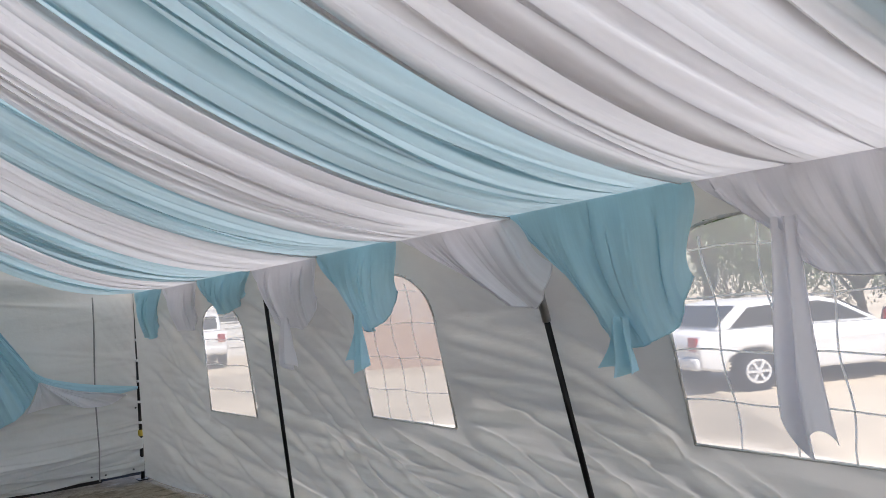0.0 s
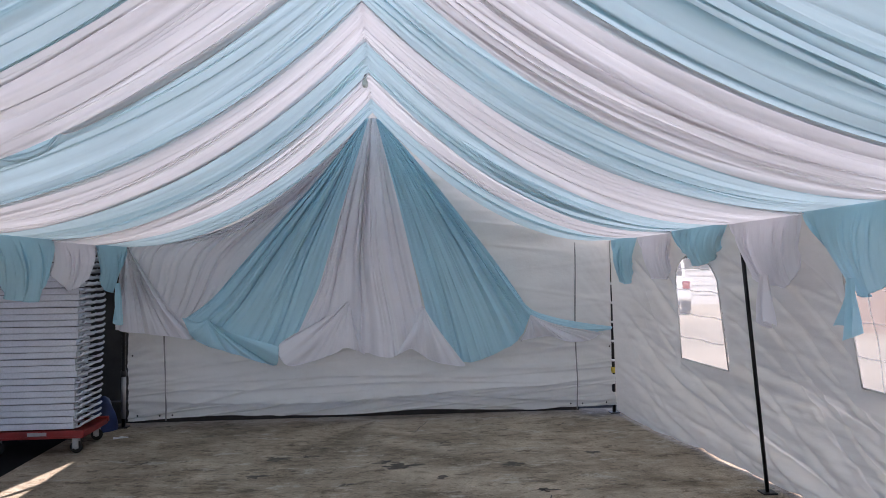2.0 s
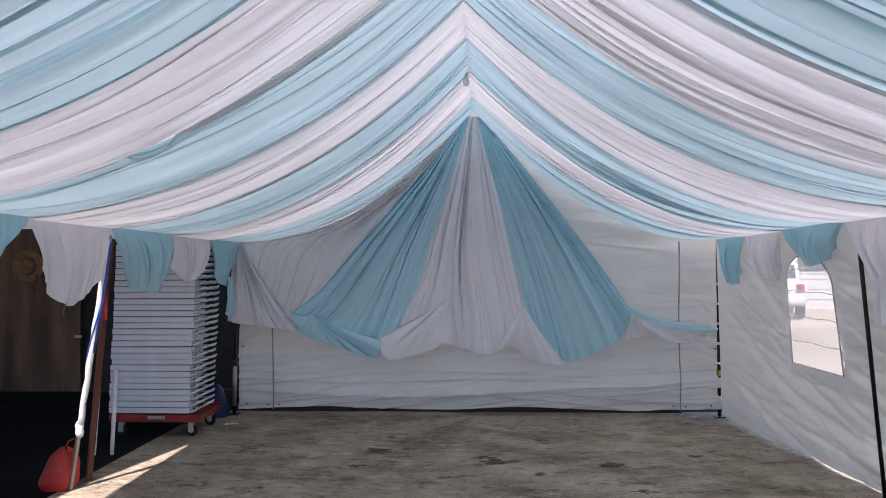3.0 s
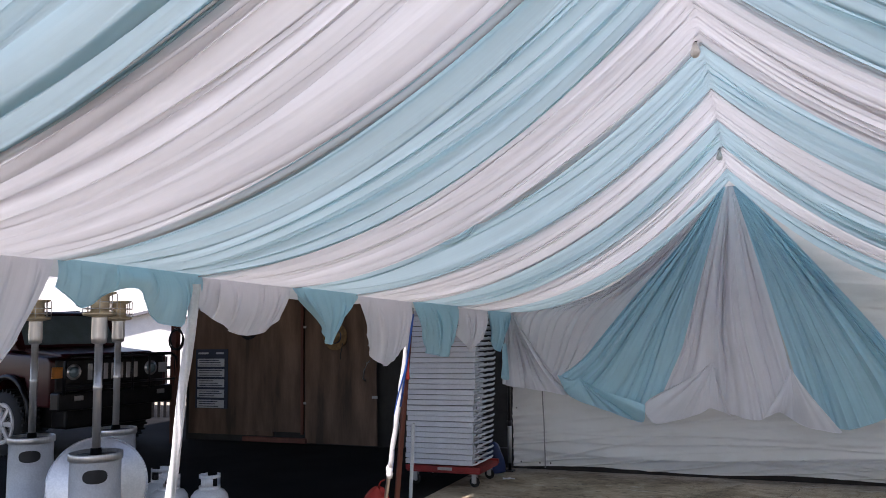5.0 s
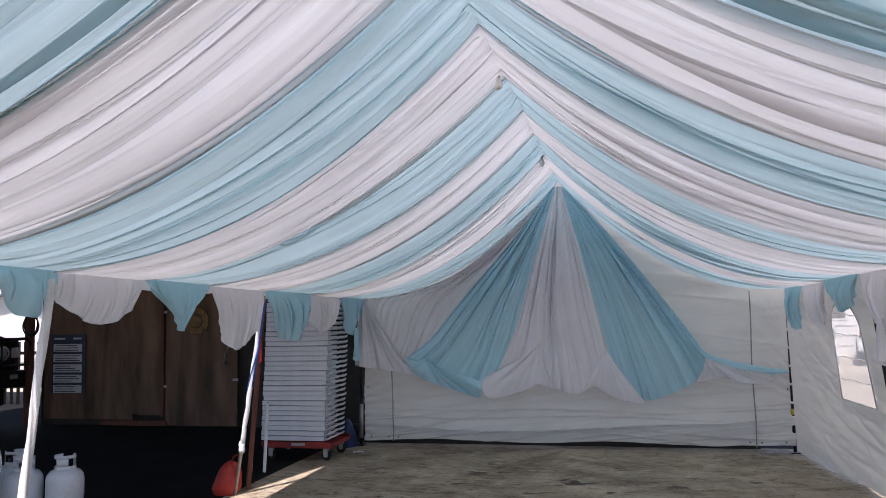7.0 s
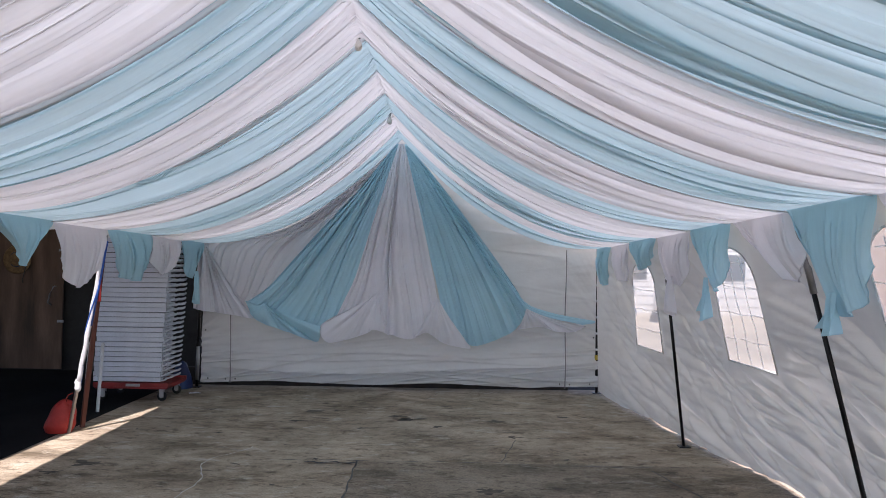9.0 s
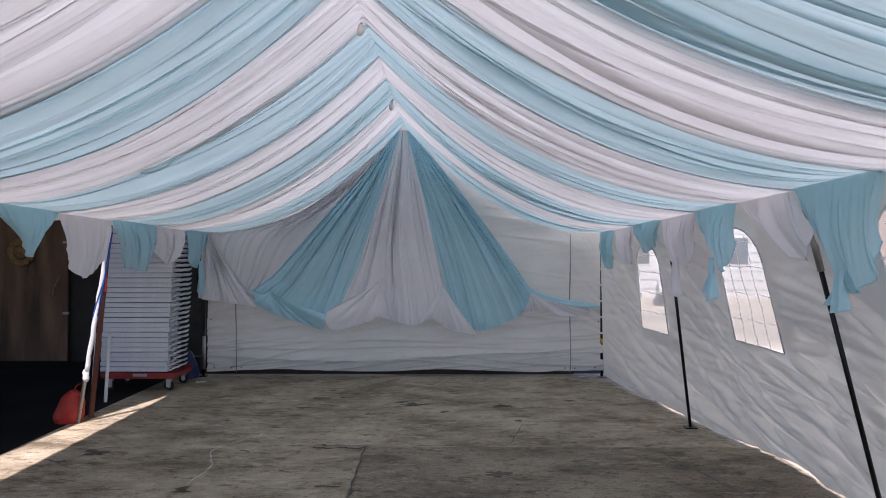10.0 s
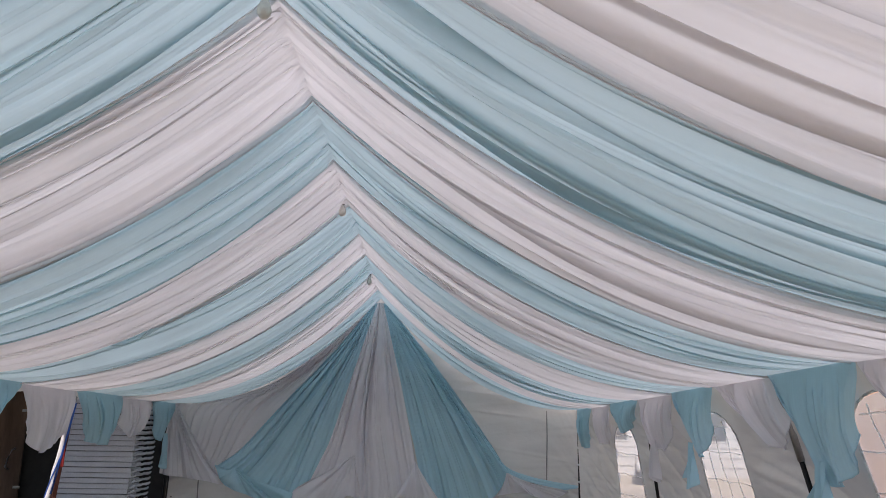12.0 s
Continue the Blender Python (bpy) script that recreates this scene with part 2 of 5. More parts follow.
def box(bm, size, at=(0, 0, 0), bevel=0.0, turn=None):
    m = Matrix.Translation(at) @ (turn.to_4x4() if turn else Matrix()) @ Matrix.Diagonal((*size, 1))
    r = bmesh.ops.create_cube(bm, size=1.0, matrix=m)
    if bevel:
        edges = list({e for v in r["verts"] for e in v.link_edges})
        bmesh.ops.bevel(bm, geom=edges, offset=bevel, segments=2, profile=0.5, affect="EDGES")
    return bm


def one_box(size, at=(0, 0, 0), bevel=0.0):
    return box(bmesh.new(), size, at, bevel)


def lathe(profile, n=28, axis="z", at=(0, 0, 0), bm=None):
    """A turned shape from (radius, height) pairs."""
    bm = bm or bmesh.new()
    rings = []
    for r, h in profile:
        ring = []
        for k in range(n):
            a = 2 * math.pi * k / n
            p = (r * math.cos(a), r * math.sin(a), h)
            p = p if axis == "z" else (h, p[0], p[1]) if axis == "x" else (p[1], h, p[0])
            ring.append(bm.verts.new(Vector(p) + Vector(at)))
        rings.append(ring)
    for a, b in zip(rings, rings[1:]):
        for k in range(n):
            bm.faces.new((a[k], a[(k + 1) % n], b[(k + 1) % n], b[k]))
    for ring, flip in ((rings[0], True), (rings[-1], False)):
        if profile[0 if flip else -1][0] > 1e-4:
            bm.faces.new(ring[::-1] if flip else ring)
    return bm


def tube(points, radius, n=10, bm=None, radii=None):
    """A round bar along points."""
    bm = bm or bmesh.new()
    pts = [Vector(p) for p in points]
    rings = []
    for i, p in enumerate(pts):
        way = (pts[min(i + 1, len(pts) - 1)] - pts[max(i - 1, 0)]).normalized()
        side = way.cross(Vector((0, 0, 1)) if abs(way.z) < 0.9 else Vector((0, 1, 0))).normalized()
        up = side.cross(way)
        r = radii[i] if radii else radius
        rings.append([bm.verts.new(p + r * (math.cos(2 * math.pi * k / n) * side + math.sin(2 * math.pi * k / n) * up)) for k in range(n)])
    for a, b in zip(rings, rings[1:]):
        for k in range(n):
            bm.faces.new((a[k], b[k], b[(k + 1) % n], a[(k + 1) % n]))
    bm.faces.new(rings[0])
    bm.faces.new(rings[-1][::-1])
    bmesh.ops.recalc_face_normals(bm, faces=bm.faces)
    return bm


def cloth_sheet(name, rows, metres, material, parent=None, label=""):
    """A sheet of cloth through rows of places (rows x columns x 3), its weave laid out along metres across."""
    r, n, _ = rows.shape
    k = np.arange(r * n).reshape(r, n)
    faces = np.stack([k[:-1, :-1], k[1:, :-1], k[1:, 1:], k[:-1, 1:]], -1).reshape(-1, 4)
    me = bpy.data.meshes.new(name)
    me.from_pydata(rows.reshape(-1, 3).tolist(), [], faces.tolist())
    me.materials.append(material)
    run = np.linalg.norm(np.diff(rows[:, n // 2], axis=0), axis=1).cumsum()
    uv = np.stack(np.broadcast_arrays(np.linspace(0, metres, n)[None, :], np.concatenate([[0.0], run])[:, None]), -1).reshape(-1, 2)
    layer = me.uv_layers.new(name="weave")
    layer.data.foreach_set("uv", uv[faces.reshape(-1)].ravel())
    me.polygons.foreach_set("use_smooth", [True] * len(faces))
    ob = new(name, me)
    if parent is not None:
        ob.parent = parent
    if label:
        ob["label"] = label
    return ob


def fold_set(rng, metres, per_metre=9.0, size=(0.006, 0.016), lap=(1.6, 5.5)):
    """Lapped folds of hung cloth, in loose clusters: place across in metres, half width, lap, phase."""
    out, p = [], rng.uniform(0.0, 0.08)
    while p < metres - 0.02:
        wide = rng.choice((0.7, 1.0, 1.0, 1.3, 1.7))
        out.append((p, rng.uniform(*size) * wide, rng.uniform(*lap) * rng.choice((-1, -1, 1)), rng.uniform(0, 60)))
        p += rng.expovariate(per_metre) * (0.3 if rng.random() < 0.45 else 1.35) + 0.012
    return out


def cloth_row(folds_in, metres, s, lap, n, seed, broad=0.03, mid=0.010, crease=0.005, fine=0.0, pocket=0.0):
    """One cross-section of slack cloth: shares across and rises, with lapped folds, broad billows and creases."""
    p = np.linspace(0, metres, n + 1)
    y, z = p.copy(), np.zeros(n + 1)
    for c, w, a, ph in folds_in:
        k = lap * max(0.0, min(1.2, 0.62 + 1.3 * noise.noise(Vector((s * 0.8 + ph, ph, 0.5)))))
        c += 0.02 * noise.noise(Vector((s * 0.6, ph, 4.0)))
        w *= 1 + 0.4 * noise.noise(Vector((s * 0.7, ph, 9.0)))
        t = (p - c) / w
        y -= k * (abs(a) if pocket < 0.03 else 0.4 * abs(a)) * w * t * np.exp(-t * t / 2)
        if pocket:
            z -= pocket * k * min(1.0, abs(a) / 2) * np.exp(-(t / 1.1) ** 2)
        z += math.copysign(0.55, a) * k * min(abs(a), 1.8) * w * t * np.exp(-t * t / 7)
    drift = 0.05 * math.sin(s * 1.1 + seed)
    for i in range(n + 1):
        q = p[i] + drift
        h = broad * noise.noise(Vector((q / 0.17, seed, s * 0.55))) + mid * noise.noise(Vector((q / 0.055, seed + 9, s * 0.5)))
        if crease:
            h += crease * max(0.0, 1 - 6.5 * abs(noise.noise(Vector((q / 0.11, seed + 21, s * 0.35)))))
        if fine:
            h += fine * noise.noise(Vector((q / 0.016, seed + 33, s * 0.4)))
        z[i] = (z[i] + h) * min(1.0, 0.08 + 14 * min(p[i], metres - p[i]) / metres)
    return (y - y.min()) / (y.max() - y.min()), z


def prism(profile, y0, y1, bevel=0.0):
    """A side profile of (x, z) pairs, carried across from y0 to y1."""
    bm = bmesh.new()
    a = [bm.verts.new((x, y0, z)) for x, z in profile]
    b = [bm.verts.new((x, y1, z)) for x, z in profile]
    n = len(a)
    bm.faces.new(a)
    bm.faces.new(b[::-1])
    for k in range(n):
        bm.faces.new((a[k], b[k], b[(k + 1) % n], a[(k + 1) % n]))
    bmesh.ops.recalc_face_normals(bm, faces=bm.faces)
    if bevel:
        bmesh.ops.bevel(bm, geom=list(bm.edges), offset=bevel, segments=2, profile=0.6, affect="EDGES")
    return bm


def lerp(a, b, t):
    return a + (b - a) * t


def smoothstep(t):
    t = max(0.0, min(1.0, t))
    return t * t * (3 - 2 * t)


def spline(points, t):
    """A Catmull-Rom curve through points."""
    n = len(points) - 1
    k = min(int(t * n), n - 1)
    s = t * n - k
    p = [Vector(points[max(0, min(n, k + d))]) for d in (-1, 0, 1, 2)]
    return 0.5 * (2 * p[1] + (p[2] - p[0]) * s + (2 * p[0] - 5 * p[1] + 4 * p[2] - p[3]) * s * s + (3 * p[1] - p[0] - 3 * p[2] + p[3]) * s ** 3)


# ---- ground and floor ----
def sheet(name, x0, x1, y0, y1, z, material, label, nx=1, ny=1):
    ob = new(name, mesh_from(grid(lambda u, v: (lerp(x0, x1, u), lerp(y0, y1, v), z), nx, ny), name, material, False))
    return tagged(ob, label, "ground", kind="structure")


sheet("ground", -900, 900, -900, 900, -0.02, GROUND, "pale dusty open ground reaching far around the tent")
sheet("floor", -2.90, 3.10, -11.4, 0.25, 0.0, CONCRETE, "stained and worn grey-brown concrete slab under the tent")
slab = sheet("slab", -0.10, 3.08, -11.3, -3.54, 0.004, CONCRETE_DARK, "darker later pour of concrete within the floor")
slab.parent = bpy.data.objects["floor"]
del slab["category"], slab["kind"]
# unseen far parts are added to cut the bounce light on truck and yard
sheet("pavement", -22.0, -2.90, -40.0, 6.0, -0.004, ASPHALT, "oil-stained asphalt beside the tent, near black with the shed roof's shade")
sheet("pavement_back", -2.90, 3.1, 0.25, 0.95, -0.004, ASPHALT, "dark asphalt behind the tent end wall")

# ---- tent shell ----
HALF, EAVE_X, RIDGE_Z = 2.48, 2.43, 3.14


def eave_z(y):
    return 1.80 + 0.020 * min(-y, 6.5)


FLARE_Y = (-16.0, -6.5, -4.73, -3.59, -2.69, -0.98, 0.0, 1.0)
FLARE_V = (0.65, 0.65, 0.61, 0.49, 0.37, 0.12, 0.04, 0.04)


def wall_x(y, z):
    return 2.44 + float(np.interp(y, FLARE_Y, FLARE_V)) * max(0.0, 1 - z / 1.84)


def folds(p, seed):
    """Uneven cloth folds along one coordinate, about -1..1."""
    return noise.noise(Vector((p, seed * 7.3, 0.0)))


WINDOWS = ((-2.06, 0.76, 0.78, 1.64, -0.12), (-4.32, 0.75, 0.905, 1.73, -0.17), (-6.56, 0.80, 0.99, 1.80, -0.08), (-8.80, 0.80, 0.99, 1.80, -0.08))


def wall_fold(y, z):
    p = z - 0.42 * y
    w = noise.noise(Vector((y * 0.8, z * 0.9, 3.1))) * 0.5
    d = 0.06 * abs(noise.noise(Vector((p * 3.2 + w, y * 0.35, 8.0)))) + 0.022 * noise.noise(Vector((p * 7 + w * 2, y * 0.5, 2.0)))
    d += 0.006 * noise.noise(Vector((z * 13 + y, y * 1.2, 5.0)))
    for q, amp in ((p * 1.9 + w * 0.8, 0.065), (p * 3.6 + w * 1.6 + 4.0, 0.018), ((z - 0.12 * y) * 4.2 + w + 9.0, 0.024), ((z - 0.7 * y) * 3.2 + w * 2 + 2.0, 0.032), ((z + 0.02 * y) * 9 + w + 5.0, 0.010)):
        d += amp * max(0.0, 1 - abs(noise.noise(Vector((q, y * 0.22, amp * 900)))) * 8)
    hold = min(1.0, max(0.15, (2.0 - z) * 1.2)) * min(1.0, 0.35 - y * 0.25) * (0.06 + 0.94 * smoothstep(-y / 0.9))
    for yc, w, z0, z1, shear in WINDOWS:
        b = (z - z0) / (z1 - z0)
        far = max(abs(y - yc - shear * b) - w * 0.52, (abs(b - 0.5) - 0.52) * (z1 - z0), 0.0)
        hold *= 0.12 + 0.88 * smoothstep(far / 0.14)
    return d * hold


def window_edge(win, k):
    """The outline of an arched window, k in 0..1, as (y, z)."""
    yc, w, z0, z1, shear = win
    h, spring = z1 - z0, z0 + (z1 - z0) * 0.70
    pts = [(-0.5, 0.0), (0.5, 0.0), (0.5, 0.72)]
    pts += [(0.5 * math.cos(a) ** 0.8 if a < 1.57 else -0.5 * abs(math.cos(a)) ** 0.8, 0.72 + 0.28 * math.sin(a)) for a in [math.pi * i / 14 for i in range(1, 14)]]
    pts += [(-0.5, 0.72)]
    a, b = pts[k % len(pts)]
    return yc + a * w + shear * b, z0 + b * h


def in_window(y, z):
    for yc, w, z0, z1, shear in WINDOWS:
        b = (z - z0) / (z1 - z0)
        if 0 < b < 1:
            a = (y - yc - shear * b) / w
            lim = 0.5 if b < 0.72 else 0.5 * max(0.0, math.cos(math.asin(min(1, (b - 0.72) / 0.28)))) ** 0.8
            if abs(a) < lim:
                return True
    return False


def build_side_wall():
    ny, nz = 640, 110
    bm = bmesh.new()
    vs = {}

    def vert(i, j):
        if (i, j) not in vs:
            y, z = lerp(-11.1, -0.06, i / ny), lerp(0.0, 1.0, j / nz)
            foot = 0.022 + 0.04 * max(0, noise.noise(Vector((y * 1.3, 0, 4))))
            if y > -0.45:
                foot += -0.0 + 0.05 * (y + 0.45)
            z = lerp(foot, eave_z(y) + 0.06, z)
            vs[i, j] = bm.verts.new((wall_x(y, z) + wall_fold(y, z), y, z))
        return vs[i, j]

    for i in range(ny):
        for j in range(nz):
            y = lerp(-11.1, -0.06, (i + 0.5) / ny)
            z = lerp(0.03, eave_z(y) + 0.06, (j + 0.5) / nz)
            if not in_window(y, z):
                bm.faces.new((vert(i, j), vert(i + 1, j), vert(i + 1, j + 1), vert(i, j + 1)))
    wall = part("wall_east", bm, SIDE_CANVAS)
    tagged(wall, "rumpled white canvas tent side wall with arched clear windows", "tent wall", kind="structure")
    return wall


build_side_wall()


def build_window(n, win):
    ob = thing("window_%d" % n, "arched clear vinyl tent window with white lattice lines", "window", kind="structure")
    yc, w, z0, z1, shear = win

    def at(a, b, off=0.0):
        y, z = yc + a * w + shear * b, lerp(z0, z1, b)
        return Vector((wall_x(y, z) + wall_fold(y, z) + off, y, z))

    def pane_at(u, v):
        b = v * 1.0
        lim = 0.5 if b < 0.72 else 0.5 * max(0.02, math.cos(math.asin(min(1, (b - 0.72) / 0.28)))) ** 0.8
        return at((u - 0.5) * 2 * lim * 1.03, b, 0.006)

    pane = part("pane", grid(pane_at, 14, 24), VINYL, ob, "clear crinkled vinyl")
    pane.visible_shadow = False
    count = 17
    ring = []
    for k in range(count + 1):
        y, z = window_edge(win, k)
        ring.append((wall_x(y, z) + wall_fold(y, z) - 0.002, y, z))
    bm = bmesh.new()
    for a, b in zip(ring, ring[1:]):
        tube([a, Vector(a).lerp(Vector(b), 0.5), b], 0.006, 6, bm)
    part("window_frame", bm, HEM_GREY, ob, "pale grey stitched window hem")
    rng = random.Random(n)
    for a in (-0.25, 0.0, 0.25) if n > 1 else ():
        ph = rng.uniform(0, 6)
        part("lattice_strip", tube([at(a + 0.012 * math.sin(b * 14 + ph), b, -0.004) for b in [i / 16 * (0.97 if a == 0 else 0.93) for i in range(17)]], 0.0020 if n == 2 else 0.0034, 5), LATTICE, ob)
    for b in (0.22, 0.45, 0.68, 0.88):
        lim = 0.5 if b < 0.72 else 0.36
        ph = rng.uniform(0, 6)
        part("lattice_strip", tube([at(a, b + 0.006 * math.sin(a * 12 + ph), -0.004) for a in [lerp(-lim, lim, i / 12) for i in range(13)]], 0.0020 if n == 2 else 0.0034, 5), LATTICE, ob)
    return ob


for n, win in enumerate(WINDOWS):
    build_window(n + 1, win)


def build_end_wall():
    def f(u, v):
        x = lerp(-HALF, HALF + 0.0, u)
        top = 1.80 + 1.36 * (1 - abs(x) / HALF)
        z = lerp(0.075 + 0.012 * math.sin(x * 3), top, v ** 1.35)
        d = 0.03 * noise.noise(Vector((x * 0.7, z * 4, 1)))
        slump = math.exp(-abs(z - 0.30 - 0.05 * math.sin(x * 1.1)) / 0.04) + 0.6 * math.exp(-abs(z - 0.40 - 0.03 * math.sin(x * 1.7 + 1)) / 0.025) + 0.4 * math.exp(-abs(z - 0.47 - 0.02 * math.sin(x * 2.3 + 2)) / 0.02)
        d += 0.10 * slump * (0.6 + 0.4 * math.cos(x * 1.2))
        z -= 0.075 * slump * (0.6 + 0.4 * math.cos(x * 1.2)) * smoothstep((z - 0.1) / 0.15)
        d += 0.03 * math.exp(-z / 0.12) * abs(noise.noise(Vector((x * 2.2, z * 3, 7))))
        d += 0.03 * noise.noise(Vector((x * 1.2 + z * 2, z * 10, 9))) * math.exp(-z * 1.2)
        for q, amp in (((z + 0.06 * x * math.sin(x)) * 5.0, 0.018), ((z - 0.10 * x) * 9.0 + 3, 0.010), (z * 3.1 + 0.35 * abs(x) + 7, 0.012)):
            d += 2.6 * amp * max(0.0, 1 - abs(noise.noise(Vector((q, x * 0.3, amp * 700)))) * 9) * max(0.2, 1.1 - z)
        pull = math.exp(-((abs(x) - HALF) / 0.35) ** 2)
        d += 0.03 * pull * noise.noise(Vector(((z - 0.4) * 9 / (0.3 + HALF - abs(x) + 0.2), 3.0, 1.0))) * (1 if z < 1 else 0.3)
        return (x, -d, z)
    wall = part("wall_north", grid(f, 170, 230), WALL_CANVAS)
    tagged(wall, "slack white canvas end wall with folds near its hem", "tent wall", kind="structure")
    for x, z in ((-2.38, 0.12), (-2.17, 0.11), (-2.05, 0.11), (2.01, 0.11), (2.13, 0.11), (2.38, 0.12), (-2.42, 0.72), (2.42, 0.70)):
        part("eyelet", lathe([(0.004, 0.0), (0.008, 0.0), (0.009, -0.003), (0.004, -0.004)], 12, "y", (x, f((x + HALF) / (2 * HALF), 0.02)[1] - 0.012, z)), SOCKET, wall, "dark metal eyelet")
    for x in (-2.11, 2.07):
        bm = tube([(x + 0.006 * math.sin(z * 5), f((x + HALF) / (2 * HALF), 0)[1] - 0.03 - 0.02 * math.exp(-((z - 0.36) / 0.1) ** 2), z) for z in [0.06 + i * 0.075 for i in range(24)]], 0.007, 6)
        part("seam", bm, SEAM, wall)
    return wall


build_end_wall()
# added block: gives the black band of shade below the hem
back = part("hem_gap_block", one_box((5.2, 0.1, 0.24), (-0.45, 0.24, 0.10), 0.01), DARK_ROUGH, smooth=False)
tagged(back, "low dark block added behind the end wall for the shade under its hem", "wall", kind="structure")


def build_roof():
    ob = thing("tent_canopy", "white translucent canvas tent roof over a steel frame", "tent roof", kind="structure")
    for side, nm in ((-1, "roof_panel"), (1, "roof_panel")):
        def f(u, v, side=side):
            y = lerp(-11.2, 0.12, u)
            s = v
            z = lerp(RIDGE_Z + 0.16, eave_z(y) + 0.12, s) - 0.02 * math.sin(math.pi * s)
            return (side * lerp(0.0, 2.50 if side < 0 else 2.74, s), y, z + 0.015 * noise.noise(Vector((y * 1.5, s * 3, side))))
        part(nm, grid(f, 80, 10), ROOF_CANVAS, ob)

        def g(u, v, side=side):
            y = lerp(-11.2, 0.12, u)
            drop = (0.17 if side < 0 else 0.10) + 0.022 * abs(math.sin(y * 5.2))
            return (side * ((2.505 if side < 0 else 2.745) + 0.008 * math.sin(y * 9) + 0.02 * noise.noise(Vector((y * 2.2, 0, 1)))), y, eave_z(y) + 0.12 - drop * v)
        part("valance_edge", grid(g, 240, 2), ROOF_CANVAS, ob, "short scalloped roof flap")

    def gable(u, v):
        x = lerp(-2.5, 2.5, u)
        top = lerp(RIDGE_Z + 0.15, eave_z(0) + 0.11, abs(x) / 2.5)
        return (x, 0.06, lerp(1.78, top, v))
    part("gable", grid(gable, 40, 8), ROOF_CANVAS, ob)
    return ob


build_roof()

# ---- draped ceiling: strips of cloth from eave to eave over the ridge ----
RIDGE_Y = (-0.12, -0.86, -1.79, -2.77, -3.55, -4.46, -5.41, -6.31, -7.24, -8.15, -9.05, -9.95, -10.85)
EAVE_Y = (-0.14, -0.98, -1.85, -2.91, -3.85, -4.71, -5.54, -6.44, -7.38, -8.31, -9.2, -10.1, -11.0)


def ceiling_strip(i):
    blue = i % 2 == 0
    rng = random.Random(100 + i)
    r0, r1, e0, e1 = RIDGE_Y[i] + 0.025, RIDGE_Y[i + 1] - 0.025, EAVE_Y[i] + 0.03, EAVE_Y[i + 1] - 0.03
    metres = abs(e1 - e0)
    near = i > 5  # the later lengths hang fuller, with fewer folds
    sides = [fold_set(rng, metres, 27.0 if near else 30.0, (0.005, 0.012) if near else (0.004, 0.008), (2.2, 6.5)) for k in (0, 1)]
    seed = rng.uniform(0, 90)
    lift = 0.0 if blue else -0.012
    n, rows = 340, []
    for a in range(113):
        q = 2 * a / 112 - 1
        s = abs(q)
        k = smoothstep(s * 1.05)
        span = math.sin(math.pi * min(1, 0.05 + s * 0.93)) ** 0.6
        left = q < 0
        w, h = cloth_row(sides[left], metres, q * 1.5 + seed, 0.25 + 0.75 * span, n, seed + 40 * left,
                         0.08 * span, 0.045 * span, 0.020 * span, 0.008 * math.exp(-s * 5), -0.012 * span)
        h = h * (1 - s ** 14)
        y = (r0 + (r1 - r0) * w) * (1 - k) + (e0 + (e1 - e0) * w) * k
        slit = math.exp(-((q + 0.575) / 0.045) ** 4)  # the seam gapes here and the roof shows
        z = np.array([eave_z(v) for v in y])
        z += (RIDGE_Z - z) * ((1 - s) ** 2.0 * 0.92 + (1 - s) * 0.08) + lift + h
        z += 0.012 * span * (np.exp(-w / 0.06) + np.exp(-(1 - w) / 0.06))
        if i == 4:
            y += 0.10 * slit * np.clip((w - 0.86) / 0.12, 0, 1)
            z -= 0.03 * slit * np.clip((w - 0.86) / 0.12, 0, 1)
        if i == 5:
            y -= 0.07 * slit * np.clip((0.12 - w) / 0.1, 0, 1)
            z += 0.09 * slit * np.clip((0.12 - w) / 0.08, 0, 1)
        rows.append(np.stack([np.full(n + 1, EAVE_X * q), y, z], -1))
    rows = np.array(rows)
    cloth = BLUE_CLOTH if blue else WHITE_CLOTH
    ob = cloth_sheet("ceiling_drape", rows, metres, cloth)
    for k in (0, -1):
        part("hem", tube(rows[:, k].tolist(), 0.004, 5), cloth, ob)
    tagged(ob, ("pale blue" if blue else "white") + " sheer cloth swagged from ridge to both eaves", "ceiling drape", "ceiling drapes")


for i in range(len(RIDGE_Y) - 1):
    ceiling_strip(i)

# ---- tails of the strips hanging at the eaves ----
# (strip, side, length, gather, belly shift, knot tail length)
TAILS = ((0, 1, 0.44, 0.45, -0.05, 0.0), (1, 1, 0.40, 0.40, -0.15, 0.0), (2, 1, 0.28, 0.30, -0.05, 0.0), (3, 1, 0.43, 0.38, -0.18, 0.22),
         (4, 1, 0.45, 0.34, -0.16, 0.20), (5, 1, 0.39, 0.55, -0.58, 0.0), (6, 1, 0.54, 0.46, -0.22, 0.09), (7, 1, 0.36, 0.35, -0.15, 0.51),
         (8, 1, 0.42, 0.3, -0.1, 0.1), (9, 1, 0.40, 0.4, -0.1, 0.2), (10, 1, 0.42, 0.3, -0.1, 0.1), (11, 1, 0.40, 0.4, -0.1, 0.2),
         (0, -1, 0.44, 0.40, -0.05, 0.28), (1, -1, 0.40, 0.20, -0.12, 0.0), (2, -1, 0.47, 0.26, 0.06, 0.0), (3, -1, 0.51, 0.32, -0.02, 0.0),
         (4, -1, 0.36, 0.86, 0.02, 0.0), (5, -1, 0.30, 0.08, -0.10, 0.0), (6, -1, 0.17, 0.0, 0.0, 0.0), (7, -1, 0.50, 0.10, -0.12, 0.0),
         (8, -1, 0.30, 0.1, 0.0, 0.0), (9, -1, 0.5, 0.15, 0.0, 0.0), (10, -1, 0.30, 0.1, 0.0, 0.0), (11, -1, 0.5, 0.15, 0.0, 0.0))


